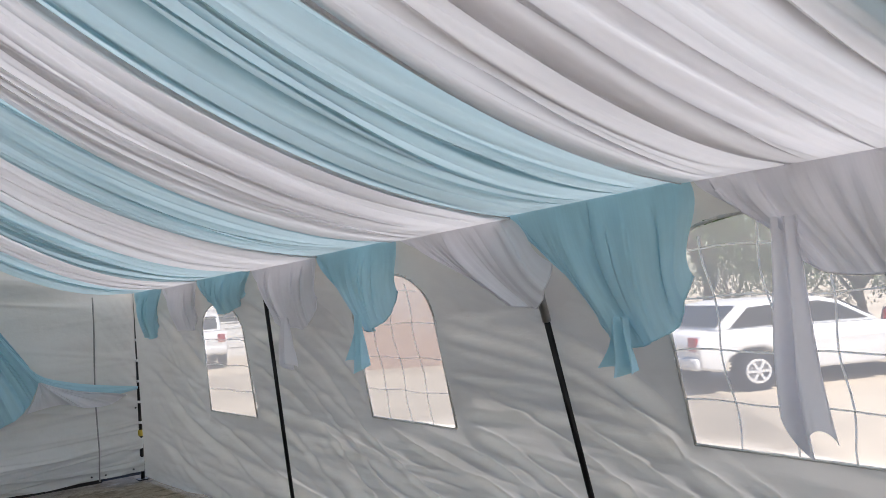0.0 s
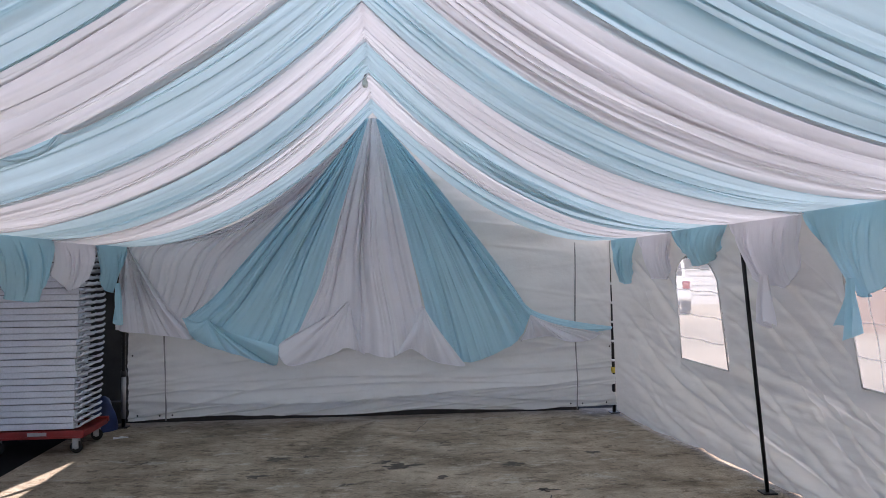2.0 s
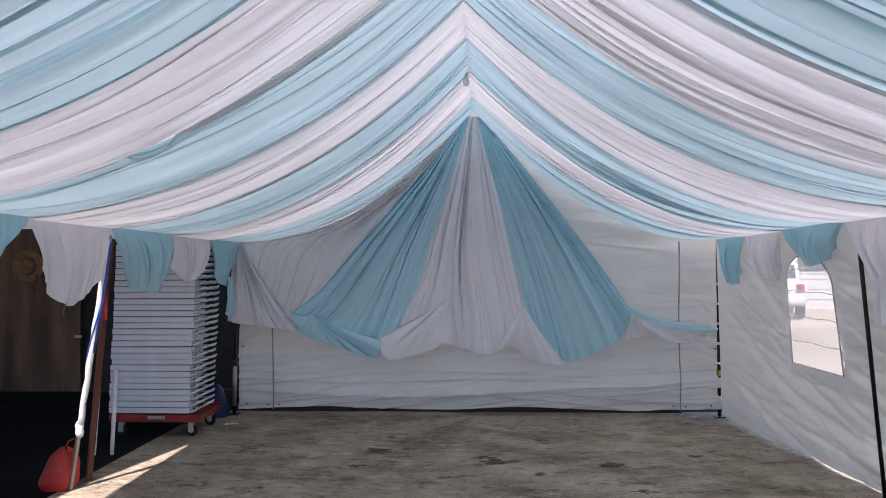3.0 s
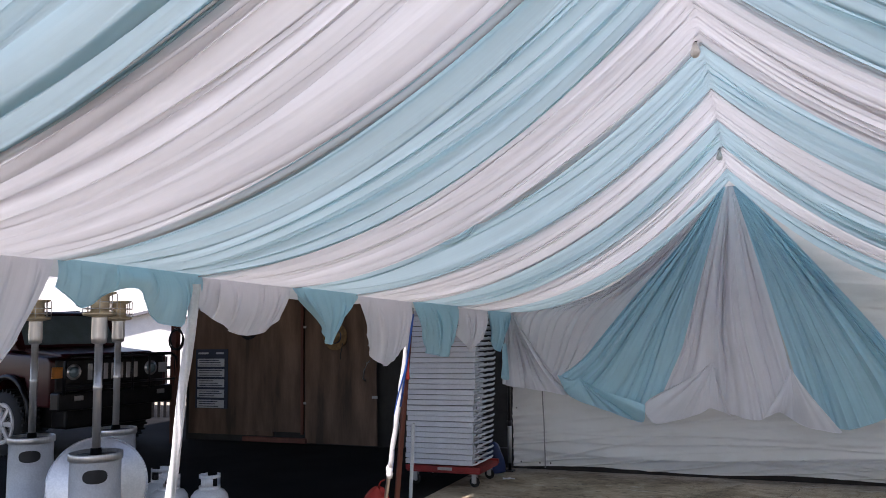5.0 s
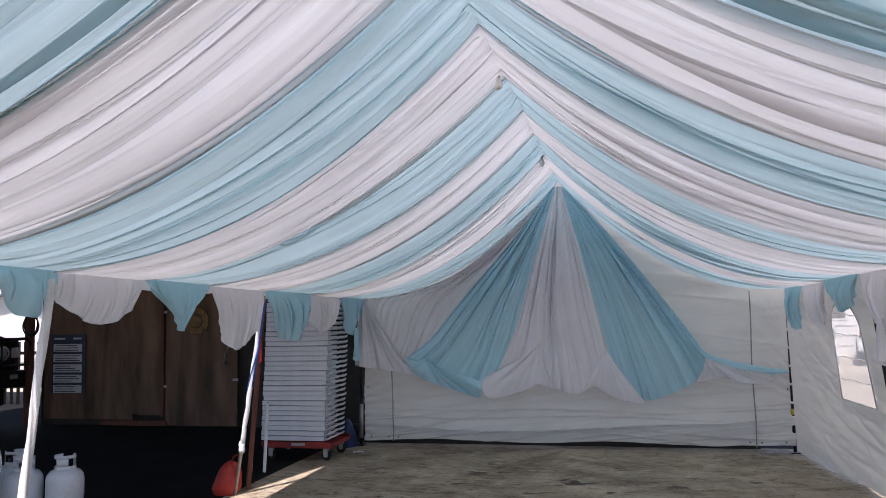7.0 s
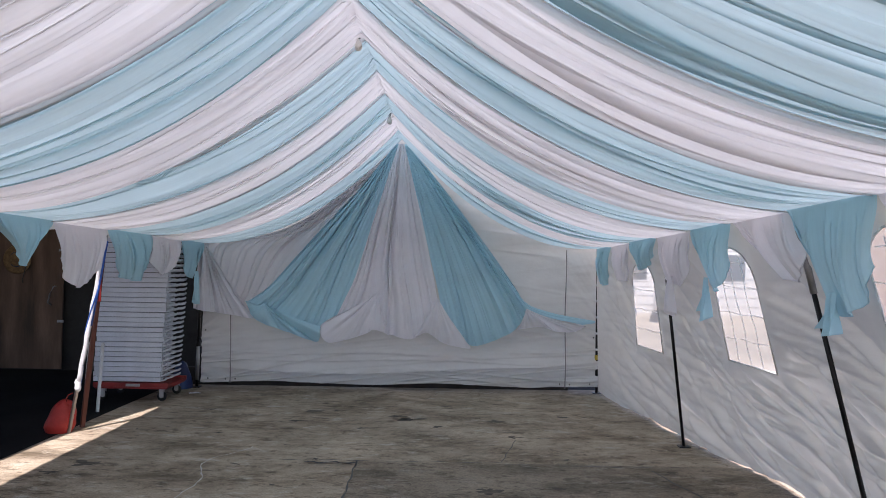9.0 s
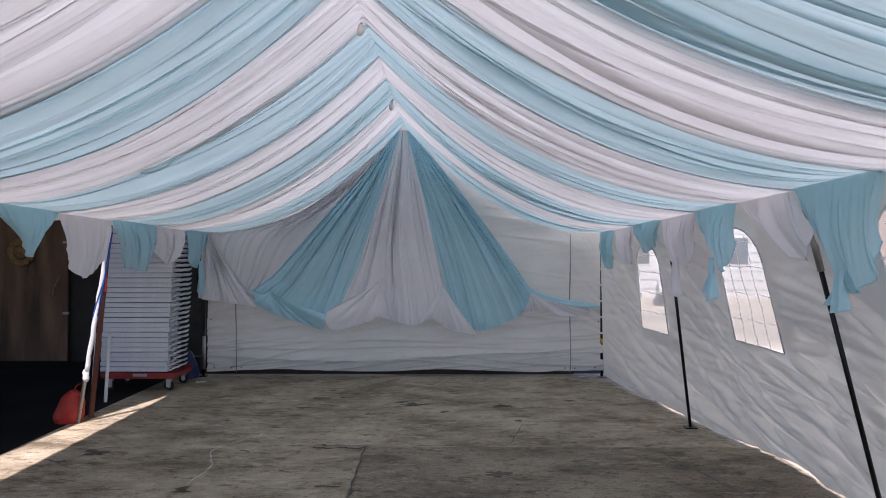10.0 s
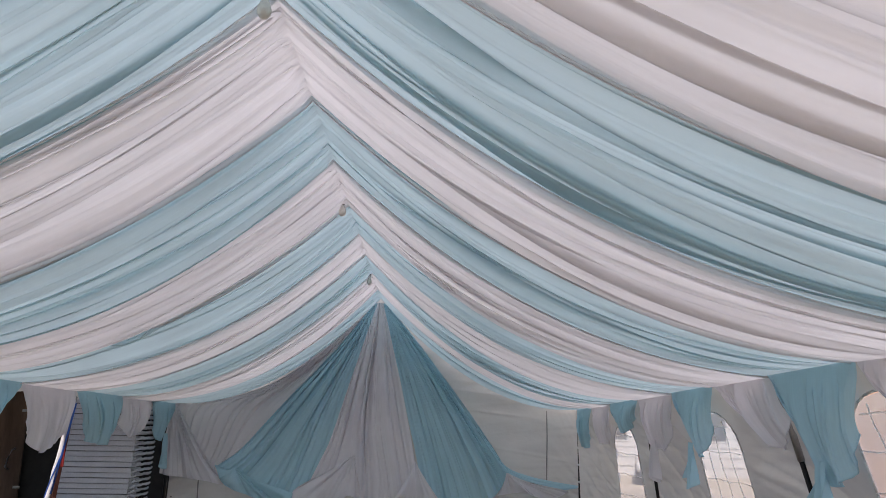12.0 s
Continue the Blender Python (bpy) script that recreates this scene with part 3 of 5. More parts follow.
def eave_tail(i, side, length, gather, shift, knot):
    blue = i % 2 == 0
    y0, y1 = EAVE_Y[i], EAVE_Y[i + 1]
    yc, w = (y0 + y1) / 2, abs(y1 - y0) * 0.99
    seed = 40 + i * 3 + side
    creases = fold_set(random.Random(seed), w, 12.0, (0.005, 0.011), (1.2, 4.0))
    n, rows = 120, []
    for k in range(33):
        v = k / 32
        narrow = 1 - gather * smoothstep(v) ** 1.2
        us, hs = cloth_row(creases, w, v * 0.5 + seed, 0.12 + 0.8 * math.sin(math.pi * v), n, seed, 0.045 + 0.02 * v, 0.014, 0.006)
        row = []
        for u, h in zip(us.tolist(), hs.tolist()):
            a = u - 0.5
            hang = length * (1 - 0.42 * abs(2 * a) ** (3.4 if side > 0 else 3.0))
            if (i, side) == (6, -1):  # two lobes caught up between
                hang = 0.11 + 0.08 * math.exp(-((u - 0.2) / 0.13) ** 2) + 0.15 * math.exp(-((u - 0.74) / 0.19) ** 4)
            elif side < 0 and i in (5, 7, 9):
                hang *= 1.0 + 0.35 * (u - 0.55)
            y = yc + a * w * narrow + shift * w * v
            belly = 0.07 * math.sin(math.pi * v) * math.cos(a * 2.4)
            hang += 0.012 * math.sin(u * 9 + seed) * v
            row.append((side * (EAVE_X + 0.004 - belly * 0.6 + h * min(1.0, 3 * v)), y, eave_z(y) + 0.006 - hang * v))
        rows.append(row)
    cloth = BLUE_HUNG if blue else WHITE_HUNG
    ob = cloth_sheet("drape_tail", np.array(rows), w, cloth)
    tagged(ob, ("pale blue" if blue else "white") + " gathered cloth tail hanging from the tent eave", "drape tail", "drape tails")
    part("hem", tube(rows[-1], 0.0035, 5), cloth, ob)
    if knot:
        long = knot > 0.5
        top, yk = length * (0.45 if long else 0.80), yc + (shift + (0.29 if long else 0.05)) * w

        def g(u, v):
            a = u - 0.5
            y = yk + a * (0.08 + 0.07 * v ** 1.5) + 0.012 * v * math.sin(v * 4 + seed)
            x = EAVE_X - 0.045 + (0.010 + 0.032 * v) * math.sin(u * 12 + v * 2.5 + seed)
            drop = (length - top) + (knot - 0.05 * long) * (1 - 0.30 * (u - 0.2) ** 2 - 0.12 * math.sin(u * 9))
            return (side * x, y, eave_z(yc) - top - drop * v)
        part("tail_end", grid(g, 28, 20), cloth, ob)
    return ob


for row in TAILS:
    eave_tail(*row)

# ---- fan of cloth on the end wall ----
FAN_A = [(-0.03, 3.08), (-0.56, 2.60), (-1.26, 2.08), (-1.96, 1.84), (-2.44, 1.80), (-2.48, 1.37), (-2.51, 1.0)]
FAN_B = [(-0.08, 3.07), (-0.29, 2.79), (-0.51, 2.51), (-0.77, 2.22), (-1.03, 1.94), (-1.33, 1.60), (-1.61, 1.28), (-1.87, 1.09)]
FAN_C = [(-0.04, 3.07), (-0.14, 2.75), (-0.25, 2.39), (-0.36, 2.04), (-0.46, 1.70), (-0.56, 1.38), (-0.67, 1.14), (-0.79, 0.88)]
FAN_D = [(0.03, 3.07), (0.10, 2.80), (0.17, 2.52), (0.24, 2.24), (0.31, 1.94), (0.37, 1.66), (0.43, 1.40), (0.48, 1.14)]
FAN_E = [(0.06, 3.07), (0.36, 2.73), (0.64, 2.38), (0.90, 2.04), (1.14, 1.72), (1.34, 1.44), (1.49, 1.22), (1.57, 1.06)]


def fan_panel(edge_l, edge_r, hem, cloth, metres, seed, off, label, per_metre=9.0, bunch=1.0, broad=0.08, lap=(0.6, 1.9)):
    """Cloth gathered at the apex and spread to a hem: both long edges and the hem as (x, z)."""
    creases = fold_set(random.Random(seed), metres, per_metre, (0.012, 0.026), lap)
    n, rows = 240, []
    end_l, end_r = Vector((*edge_l[-1], 0)), Vector((*edge_r[-1], 0))
    foot = [spline([(*q, 0) for q in hem], k / 60) for k in range(61)]
    for k in range(91):
        v = k / 90
        a, b = spline([(*q, 0) for q in edge_l], v), spline([(*q, 0) for q in edge_r], v)
        wide = min(1.0, max(0.03, (b - a).length) / metres * 1.6)
        us, hs = cloth_row(creases, metres, v * 1.1 + seed, 1.0 - 0.45 * smoothstep((v - 0.3) / 0.7), n, seed, broad, 0.018, 0.016, 0.0, 0.14 * (1 - 0.5 * v))
        fall = smoothstep((v - 0.55) / 0.45)
        row = []
        for u, h in zip(us.tolist(), hs.tolist()):
            u = u ** lerp(bunch, 1.0, 0.5 * v)
            p = a.lerp(b, u)
            g = foot[int(u * 60)].lerp(foot[min(60, int(u * 60) + 1)], u * 60 - int(u * 60)) - end_l.lerp(end_r, u)
            p = p + g * fall * v
            row.append((p.x, -0.10 - off - 0.05 * v - h * (0.25 + 0.75 * wide) * min(1.0, 0.3 + v * 3), p.y))
        rows.append(row)
    ob = cloth_sheet("wall_drape", np.array(rows), metres, cloth)
    part("hem", tube(rows[-1], 0.005, 6), cloth, ob)
    return tagged(ob, label, "wall drape", "fan of wall drapes")


fan_panel(FAN_A, FAN_B, [(-2.51, 1.0), (-2.31, 0.96), (-2.02, 0.93), (-1.87, 1.05)], WHITE_SHEER, 1.3, 13, 0.0, "white sheer cloth swept across the tent end wall", 2.5, 1.0, 0.06, (0.5, 1.2))
fan_panel(FAN_B, FAN_C, [(-1.87, 1.09), (-1.66, 1.03), (-1.43, 0.90), (-1.15, 0.80), (-0.96, 0.76), (-0.79, 0.88)], BLUE_HUNG, 1.1, 27, 0.03, "pale blue pleated cloth fanning down the end wall", 10.0, 1.55)
fan_panel(FAN_C, FAN_D, [(-0.79, 0.88), (-0.60, 0.80), (-0.33, 0.80), (-0.10, 0.71), (0.14, 0.66), (0.28, 0.73), (0.40, 0.80), (0.48, 1.10)], WHITE_HUNG, 1.2, 41, 0.05, "white pleated cloth falling from the tent apex", 10.0)
RIGHT_FAN = fan_panel(FAN_D, FAN_E, [(0.52, 1.05), (0.74, 0.68), (0.91, 0.59), (1.10, 0.63), (1.25, 0.69), (1.42, 0.79), (1.52, 0.92), (1.57, 1.04)], BLUE_HUNG, 1.2, 64, 0.03, "pale blue pleated cloth swept to the wall corner", 9.0, 0.85)
fan_panel([(-2.46, 1.80), (-2.50, 1.50), (-2.53, 1.22), (-2.53, 1.0)], [(-2.40, 1.79), (-2.21, 1.49), (-1.98, 1.17), (-1.72, 0.94)], [(-2.53, 1.0), (-2.32, 0.96), (-2.02, 0.92), (-1.72, 0.87)], WHITE_HUNG, 0.7, 5, 0.07, "white cloth gathered at the end wall corner", 16.0, 1.0, 0.04, (0.8, 2.4))


def swept_end(u, v):
    top = spline([(1.20, 1.60, 0), (1.40, 1.33, 0), (1.57, 1.12, 0), (1.83, 1.02, 0), (2.12, 0.96, 0), (2.42, 0.915, 0)], u)
    low = spline([(1.22, 1.52, 0), (1.40, 1.24, 0), (1.56, 1.02, 0), (1.72, 0.90, 0), (1.98, 0.84, 0), (2.40, 0.885, 0)], u)
    p = top.lerp(low, v)
    return (p.x, -0.17 - 0.03 * math.sin(math.pi * v) - 0.018 * folds(v * 5 + u * 0.8, 6) - 0.012 * folds(v * 11 + u, 8), p.y)


cloth_sheet("tail_end", np.array([[swept_end(i / 50, j / 30) for j in range(31)] for i in range(51)]), 0.2, BLUE_HUNG, RIGHT_FAN, "blue end swept to the corner")


def flap(pin, hem, cloth, seed, label, off=0.11, sag=0.05):
    """A corner of cloth pinned up at one place, its folds spreading from the pin to the hem, as (x, z)."""
    rng = random.Random(seed)
    metres = 0.6
    creases = fold_set(rng, metres, 10.0, (0.010, 0.020), (0.6, 1.9))
    n, rows = 90, []
    top = Vector((*pin, 0))
    foot = [spline([(*q, 0) for q in hem], k / 60) for k in range(61)]
    for k in range(31):
        v = k / 30
        us, hs = cloth_row(creases, metres, v * 0.6 + seed, 0.9 - 0.5 * v, n, seed, 0.12, 0.02, 0.015, 0.0, 0.10)
        row = []
        for u, h in zip(us.tolist(), hs.tolist()):
            e = foot[int(u * 60)].lerp(foot[min(60, int(u * 60) + 1)], u * 60 - int(u * 60))
            p = top.lerp(e, 0.02 + 0.98 * v)
            p.y -= sag * math.sin(math.pi * v) * (1 - v) * abs(2 * u - 1)
            row.append((p.x, -0.14 - off - 0.05 * math.sin(math.pi * v * 0.8) - h * min(1.0, 0.15 + v), p.y))
        rows.append(row)
    ob = cloth_sheet("drape_fold", np.array(rows), metres, cloth)
    part("hem", tube(rows[-1], 0.005, 6), cloth, ob)
    return tagged(ob, label, "drape fold", "turned-up drape folds")


flap((-1.65, 1.08), [(-1.87, 1.10), (-1.80, 0.95), (-1.71, 0.86), (-1.48, 0.77), (-1.25, 0.70), (-0.99, 0.62), (-0.95, 0.80)], BLUE_HUNG, 3, "pale blue cloth corner turned up on the end wall")
flap((-0.25, 1.25), [(-0.78, 0.93), (-0.95, 0.80), (-0.87, 0.62), (-0.63, 0.65), (-0.39, 0.73), (-0.31, 0.78), (-0.20, 0.75), (-0.11, 0.71)], WHITE_HUNG, 5, "white cloth corner pinned up on the end wall")
flap((0.47, 1.18), [(0.20, 0.69), (0.33, 0.76), (0.40, 0.73), (0.54, 0.63), (0.72, 0.59), (0.88, 0.58), (0.74, 0.72)], WHITE_HUNG, 8, "white cloth corner pinned up on the end wall")
flap((1.56, 1.06), [(1.45, 0.80), (1.59, 0.82), (1.76, 0.84), (1.93, 0.79), (2.15, 0.78), (2.29, 0.86)], WHITE_HUNG, 11, "white cloth corner pinned up on the end wall", 0.10)


# ---- festoon bulbs along the ridge ----
def bulb(y):
    ob = thing("hanging_bulb", "unlit frosted globe bulb in a black socket under the ridge", "light bulb", (-0.03, y, 3.07), group="ridge bulbs")
    part("socket", lathe([(0.012, 0.10), (0.017, 0.095), (0.018, 0.045), (0.014, 0.04)], 14), SOCKET, ob, "black socket")
    part("bulb", lathe([(0.001, -0.075), (0.02, -0.07), (0.034, -0.05), (0.037, -0.03), (0.03, -0.005), (0.02, 0.02), (0.014, 0.045)], 18), BULB_GLASS, ob)
    ob.scale = (0.72, 0.72, 0.72)
    part("cord", tube([(0, 0, 0.09), (0.015, 0, 0.12), (0.03, 0, 0.16)], 0.004, 6), SOCKET, ob)


for y in (-1.80, -4.57, -7.29, -10.0):
    bulb(y)


# ---- poles ----
def pole(bottom, top, material, radius, label, name="tent_pole"):
    ob = thing(name, label, "tent pole", bottom, group="tent poles")
    t = Vector(top) - Vector(bottom)
    part("tube", tube([(0, 0, 0), t * 0.5, t], radius, 14), material, ob)
    part("foot_plate", one_box((0.10, 0.10, 0.012), (0, 0, 0.006), 0.003), material, ob, smooth=False)
    return ob, t


for b, tp, sleeve in (((2.71, -2.84, 0.0), (2.45, -3.06, 1.78), 0), ((2.93, -5.60, 0.0), (2.46, -5.62, 1.83), 1), ((2.95, -8.1, 0.0), (2.42, -8.3, 1.90), 0), ((2.95, -10.7, 0.0), (2.42, -10.75, 1.90), 0)):
    p, t = pole(b, tp, BLACK_STEEL, 0.0135, "black steel tent pole leaning against the side wall")
    if sleeve:
        part("sleeve", tube([t * 0.80, t * 0.88, t * 0.985], 0.0185, 14), GREY_STEEL, p, "grey upper sleeve")
p, t = pole((2.47, -0.02, 0), (2.47, -0.02, 1.8), BLACK_STEEL, 0.019, "black steel corner pole laced to the end wall")
for z in (0.55, 0.75, 0.95, 1.15, 1.35):
    part("lacing", lathe([(0.024, -0.012), (0.027, 0.0), (0.024, 0.012)], 10, at=(0, 0, z)), WHITE_WRAP, p)
part("lacing", lathe([(0.026, -0.03), (0.028, 0.0), (0.026, 0.03)], 10, at=(0, 0, 0.45)), YELLOW, p, "yellow rope wrap")
p, t = pole((-2.53, -0.02, 0), (-2.50, -0.02, 1.8), BLACK_STEEL, 0.019, "black steel corner pole beside the end wall")
part("sleeve", tube([t * 0.05, t * 0.2, t * 0.29], 0.024, 12), GREY_STEEL, p, "grey telescoping lower sleeve")
part("collar", lathe([(0.03, -0.03), (0.03, 0.03)], 12, at=t * 0.3), SOCKET, p)


def wrapped_pole():
    ob = thing("wrapped_tent_pole", "tent pole wrapped in white, blue and red ribbon", "tent pole", (-2.83, -2.70, 0.0), group="tent poles")
    t = Vector((0.40, -0.22, 1.80))
    part("tube", tube([(0, 0, 0), t * 0.5, t], 0.017, 12), GREY_STEEL, ob)
    part("ribbon", tube([t * (0.25 + 0.05 * k) + Vector((0.004 * math.sin(k * 2.1), 0, 0)) for k in range(15)], 0.021, 12, radii=[0.021 + 0.0015 * math.sin(k * 2.7) for k in range(15)]), WHITE_WRAP, ob, "white ribbon wrap")
    pts = []
    for k in range(90):
        s = 0.23 + 0.76 * k / 89
        a = k * 0.10
        pts.append(t * s + Vector((0.022 * math.cos(a), 0.022 * math.sin(a), 0)))
    part("ribbon", tube(pts, 0.006, 5), BLUE_TAPE, ob, "blue ribbon spiral")
    part("ribbon", tube([t * 0.55 + Vector((0.022, -0.008, 0)), t * 0.75 + Vector((0.026, -0.010, 0)), t * 0.97 + Vector((0.022, -0.008, 0))], 0.009, 8), BLUE_TAPE, ob, "blue ribbon end")
    part("knot", lathe([(0.02, -0.06), (0.030, -0.03), (0.026, 0.0), (0.031, 0.02), (0.02, 0.05)], 12, at=t * 0.25), WHITE_WRAP, ob, "white ribbon knot")


wrapped_pole()


def timber(name, bottom, top, size, material, label):
    ob = thing(name, label, "pole", bottom)
    t = Vector(top) - Vector(bottom)
    bm = tube([(0, 0, 0), t * 0.5, t], size, 4)
    bmesh.ops.bevel(bm, geom=list(bm.edges), offset=size * 0.15, segments=1, affect="EDGES")
    part("shaft", bm, material, ob, smooth=False)
    return ob, t


ob, t = timber("timber_post", (-2.83, -2.44, 0), (-2.59, -2.57, 1.85), 0.028, RUST_WOOD, "red-brown timber post leaning by the tent opening")
part("red_flag", one_box((0.05, 0.012, 0.5), t * 0.78 + Vector((0.0, -0.035, 0)), 0.004), RED_PAINT, ob, "bright red strip")
timber("white_board", (-3.02, -1.7, 0), (-2.97, -1.72, 0.72), 0.020, PALE_PAINT, "white painted board leaning beside the chair stack")
timber("white_board", (-3.16, -1.72, 0), (-3.10, -1.73, 0.72), 0.014, PALE_PAINT, "narrow white painted board leaning beside the chair stack")


def ribbon_pole():
    ob = thing("cloth_wrapped_pole", "tent leg wrapped in loose white cloth", "tent pole", (-2.68, -5.58, 0), group="tent poles")
    t = Vector((0.26, -0.02, 1.86))
    part("tube", tube([(0, 0, 0), t * 0.5, t], 0.014, 12), GREY_STEEL, ob)
    side = Vector((0.0, 1.0, 0))

    def f(u, v):
        a = 2 * math.pi * u
        r = 0.017 + 0.006 * folds(v * 6, 3) + 0.004 * math.sin(a * 3 + v * 14)
        c = t * lerp(0.2, 1.0, v)
        return c + Vector((r * 1.3 * math.cos(a), r * 1.3 * math.sin(a), 0))
    part("cloth", grid(f, 24, 60), WHITE_WRAP, ob, "loose white cloth wrap")
    part("tie", lathe([(0.018, -0.03), (0.032, 0.0), (0.018, 0.03)], 12, at=t * 0.2), WHITE_WRAP, ob, "white cloth knot")
    part("loose_end", grid(lambda u, v: t * (0.2 - 0.16 * v) + Vector((0.05 * (u - 0.5) + 0.02 * v, -0.04 - 0.02 * math.sin(u * 6), 0)), 8, 8), WHITE_WRAP, ob)


ribbon_pole()

# ---- shed beside the tent ----
def shed():
    ob = thing("shed", "plywood-faced shed with an unseen flat roof reaching to the tent", "shed", (0, 0, 0), kind="structure")
    # unseen roof outline, shaped to leave the floor's sun strip and shade the yard
    edge = [(-2.40, 1.5), (-3.2, 1.5), (-3.2, 4.5), (-10.3, 4.5), (-10.3, -7.5), (-2.95, -7.5), (-2.88, -5.35), (-2.86, -4.8), (-2.80, -4.12), (-2.70, -3.72), (-2.56, -3.1), (-2.40, -2.4)]
    bm = bmesh.new()
    low, high = [[bm.verts.new((x, y, z)) for x, y in edge] for z in (2.67, 2.77)]
    bm.faces.new(low)
    bm.faces.new(high[::-1])
    for k in range(len(edge)):
        n = (k + 1) % len(edge)
        bm.faces.new((low[k], low[n], high[n], high[k]))
    part("roof", bm, DARK_VOID, ob, "unseen flat roof, its outline shaped to cast the shade", smooth=False)
    part("back_wall", one_box((5.7, 0.12, 2.66), (-5.35, 1.30, 1.335)), DARK_VOID, ob, "back wall, near black for the shade of the recess", smooth=False)
    part("side_wall", one_box((0.12, 1.0, 2.66), (-8.14, 1.88, 1.335)), DARK_VOID, ob, "end wall, near black for the shade of the recess", smooth=False)
    part("roof_post", one_box((0.10, 0.10, 2.66), (-8.05, 0.8, 1.335), 0.008), RUST_WOOD, ob, smooth=False)
    # plywood faces
    part("plywood_sheet", one_box((1.55, 0.03, 2.45), (-7.33, 1.20, 1.33), 0.004), PLYWOOD, ob, "weathered plywood face", smooth=False)
    part("plywood_sheet", one_box((1.02, 0.03, 2.45), (-6.03 - 0.49, 1.17, 1.40), 0.004), PLYWOOD, ob, "weathered plywood door", smooth=False)
    part("plywood_sheet", one_box((1.16, 0.03, 2.58), (-5.40, 1.16, 1.32), 0.004), PLYWOOD, ob, "weathered plywood door", smooth=False)
    part("sill_beam", one_box((1.1, 0.08, 0.07), (-6.5, 1.15, 0.06), 0.006), RUST_WOOD, ob, smooth=False)
    for x, z in ((-6.0, 0.6), (-6.0, 1.7), (-4.84, 0.7), (-4.84, 1.7)):
        part("hinge", one_box((0.09, 0.012, 0.035), (x, 1.138, z), 0.003), GREY_STEEL, ob, smooth=False)
    part("door_handle", tube([(-4.98, 1.14, 0.93), (-5.0, 1.09, 0.96), (-4.97, 1.08, 1.08), (-4.93, 1.09, 1.18), (-4.92, 1.14, 1.2)], 0.011, 8), GREY_STEEL, ob, "bent steel handle")
    part("batten", one_box((0.04, 0.03, 2.4), (-6.02, 1.135, 1.35), 0.004), RUST_WOOD, ob, smooth=False)
    return ob


shed()


def hat():
    ob = thing("straw_hat", "round straw hat hanging on the plywood door", "hat", (-5.46, 1.10, 1.56))
    prof = [(0.001, 0.02), (0.06, 0.018), (0.085, 0.05), (0.10, 0.095), (0.13, 0.105), (0.19, 0.098), (0.20, 0.105), (0.19, 0.108), (0.13, 0.114), (0.105, 0.105)]
    part("crown_and_brim", lathe([(r, h - 0.09) for r, h in prof], 32, "y", (0, -0.0, 0)), STRAW, ob)
    part("cord", tube([(0.13, 0, -0.1), (0.12, -0.01, -0.19), (0.09, 0, -0.28), (0.1, 0, -0.33)], 0.006, 6), SOCKET, ob)
    part("band", lathe([(0.103, -0.005), (0.108, 0.004), (0.107, 0.012)], 28, "y", (0, 0, 0)), INK, ob, "dark hat band")


hat()


def cable_coil(at, r, turns, material, label):
    ob = thing("cable_coil", label, "cable", at)
    pts = []
    for k in range(turns * 24 + 1):
        a = 2 * math.pi * k / 24
        rr = r * (1 + 0.10 * math.sin(k * 0.37))
        pts.append((rr * math.cos(a), -0.012 * math.sin(k * 0.21), rr * 1.25 * math.sin(a)))
    part("coil", tube(pts, 0.011, 6), material, ob)
    part("hook", tube([(0, 0.06, r * 1.3), (0, -0.03, r * 1.32), (0, -0.04, r * 1.42)], 0.008, 6), GREY_STEEL, ob)


cable_coil((-6.95, 1.11, 1.74), 0.15, 4, RUBBER, "black rubber cable coiled on a hook")
cable_coil((-7.95, 0.70, 1.55), 0.12, 3, RUBBER, "black cable coiled on the shed post")


def poster():
    ob = thing("notice_board", "dark blue notice poster with rows of pale panels on plywood", "poster", (-7.66, 1.165, 0.94))
    ob.scale = (1.2, 1.0, 1.36)
    part("sheet", one_box((0.50, 0.008, 0.66), (0, 0, 0), 0.002), INK, ob, smooth=False)
    rng = random.Random(5)
    for k in range(5):
        z = 0.18 - k * 0.115
        part("panel", one_box((0.42, 0.006, 0.090), (-0.01, -0.007, z), 0.002), PAPER, ob, "pale printed row", smooth=False)
        for j in range(3):
            w = rng.uniform(0.22, 0.37)
            part("print_bar", one_box((w, 0.003, 0.009), (-0.2 + w / 2 + 0.01, -0.0115, z + 0.026 - j * 0.026)), INK, ob, smooth=False)
    part("heading_bar", one_box((0.16, 0.004, 0.02), (-0.13, -0.006, 0.285)), PAPER, ob, smooth=False)
    part("heading_bar", one_box((0.12, 0.004, 0.02), (0.13, -0.006, 0.285)), PAPER, ob, smooth=False)


poster()


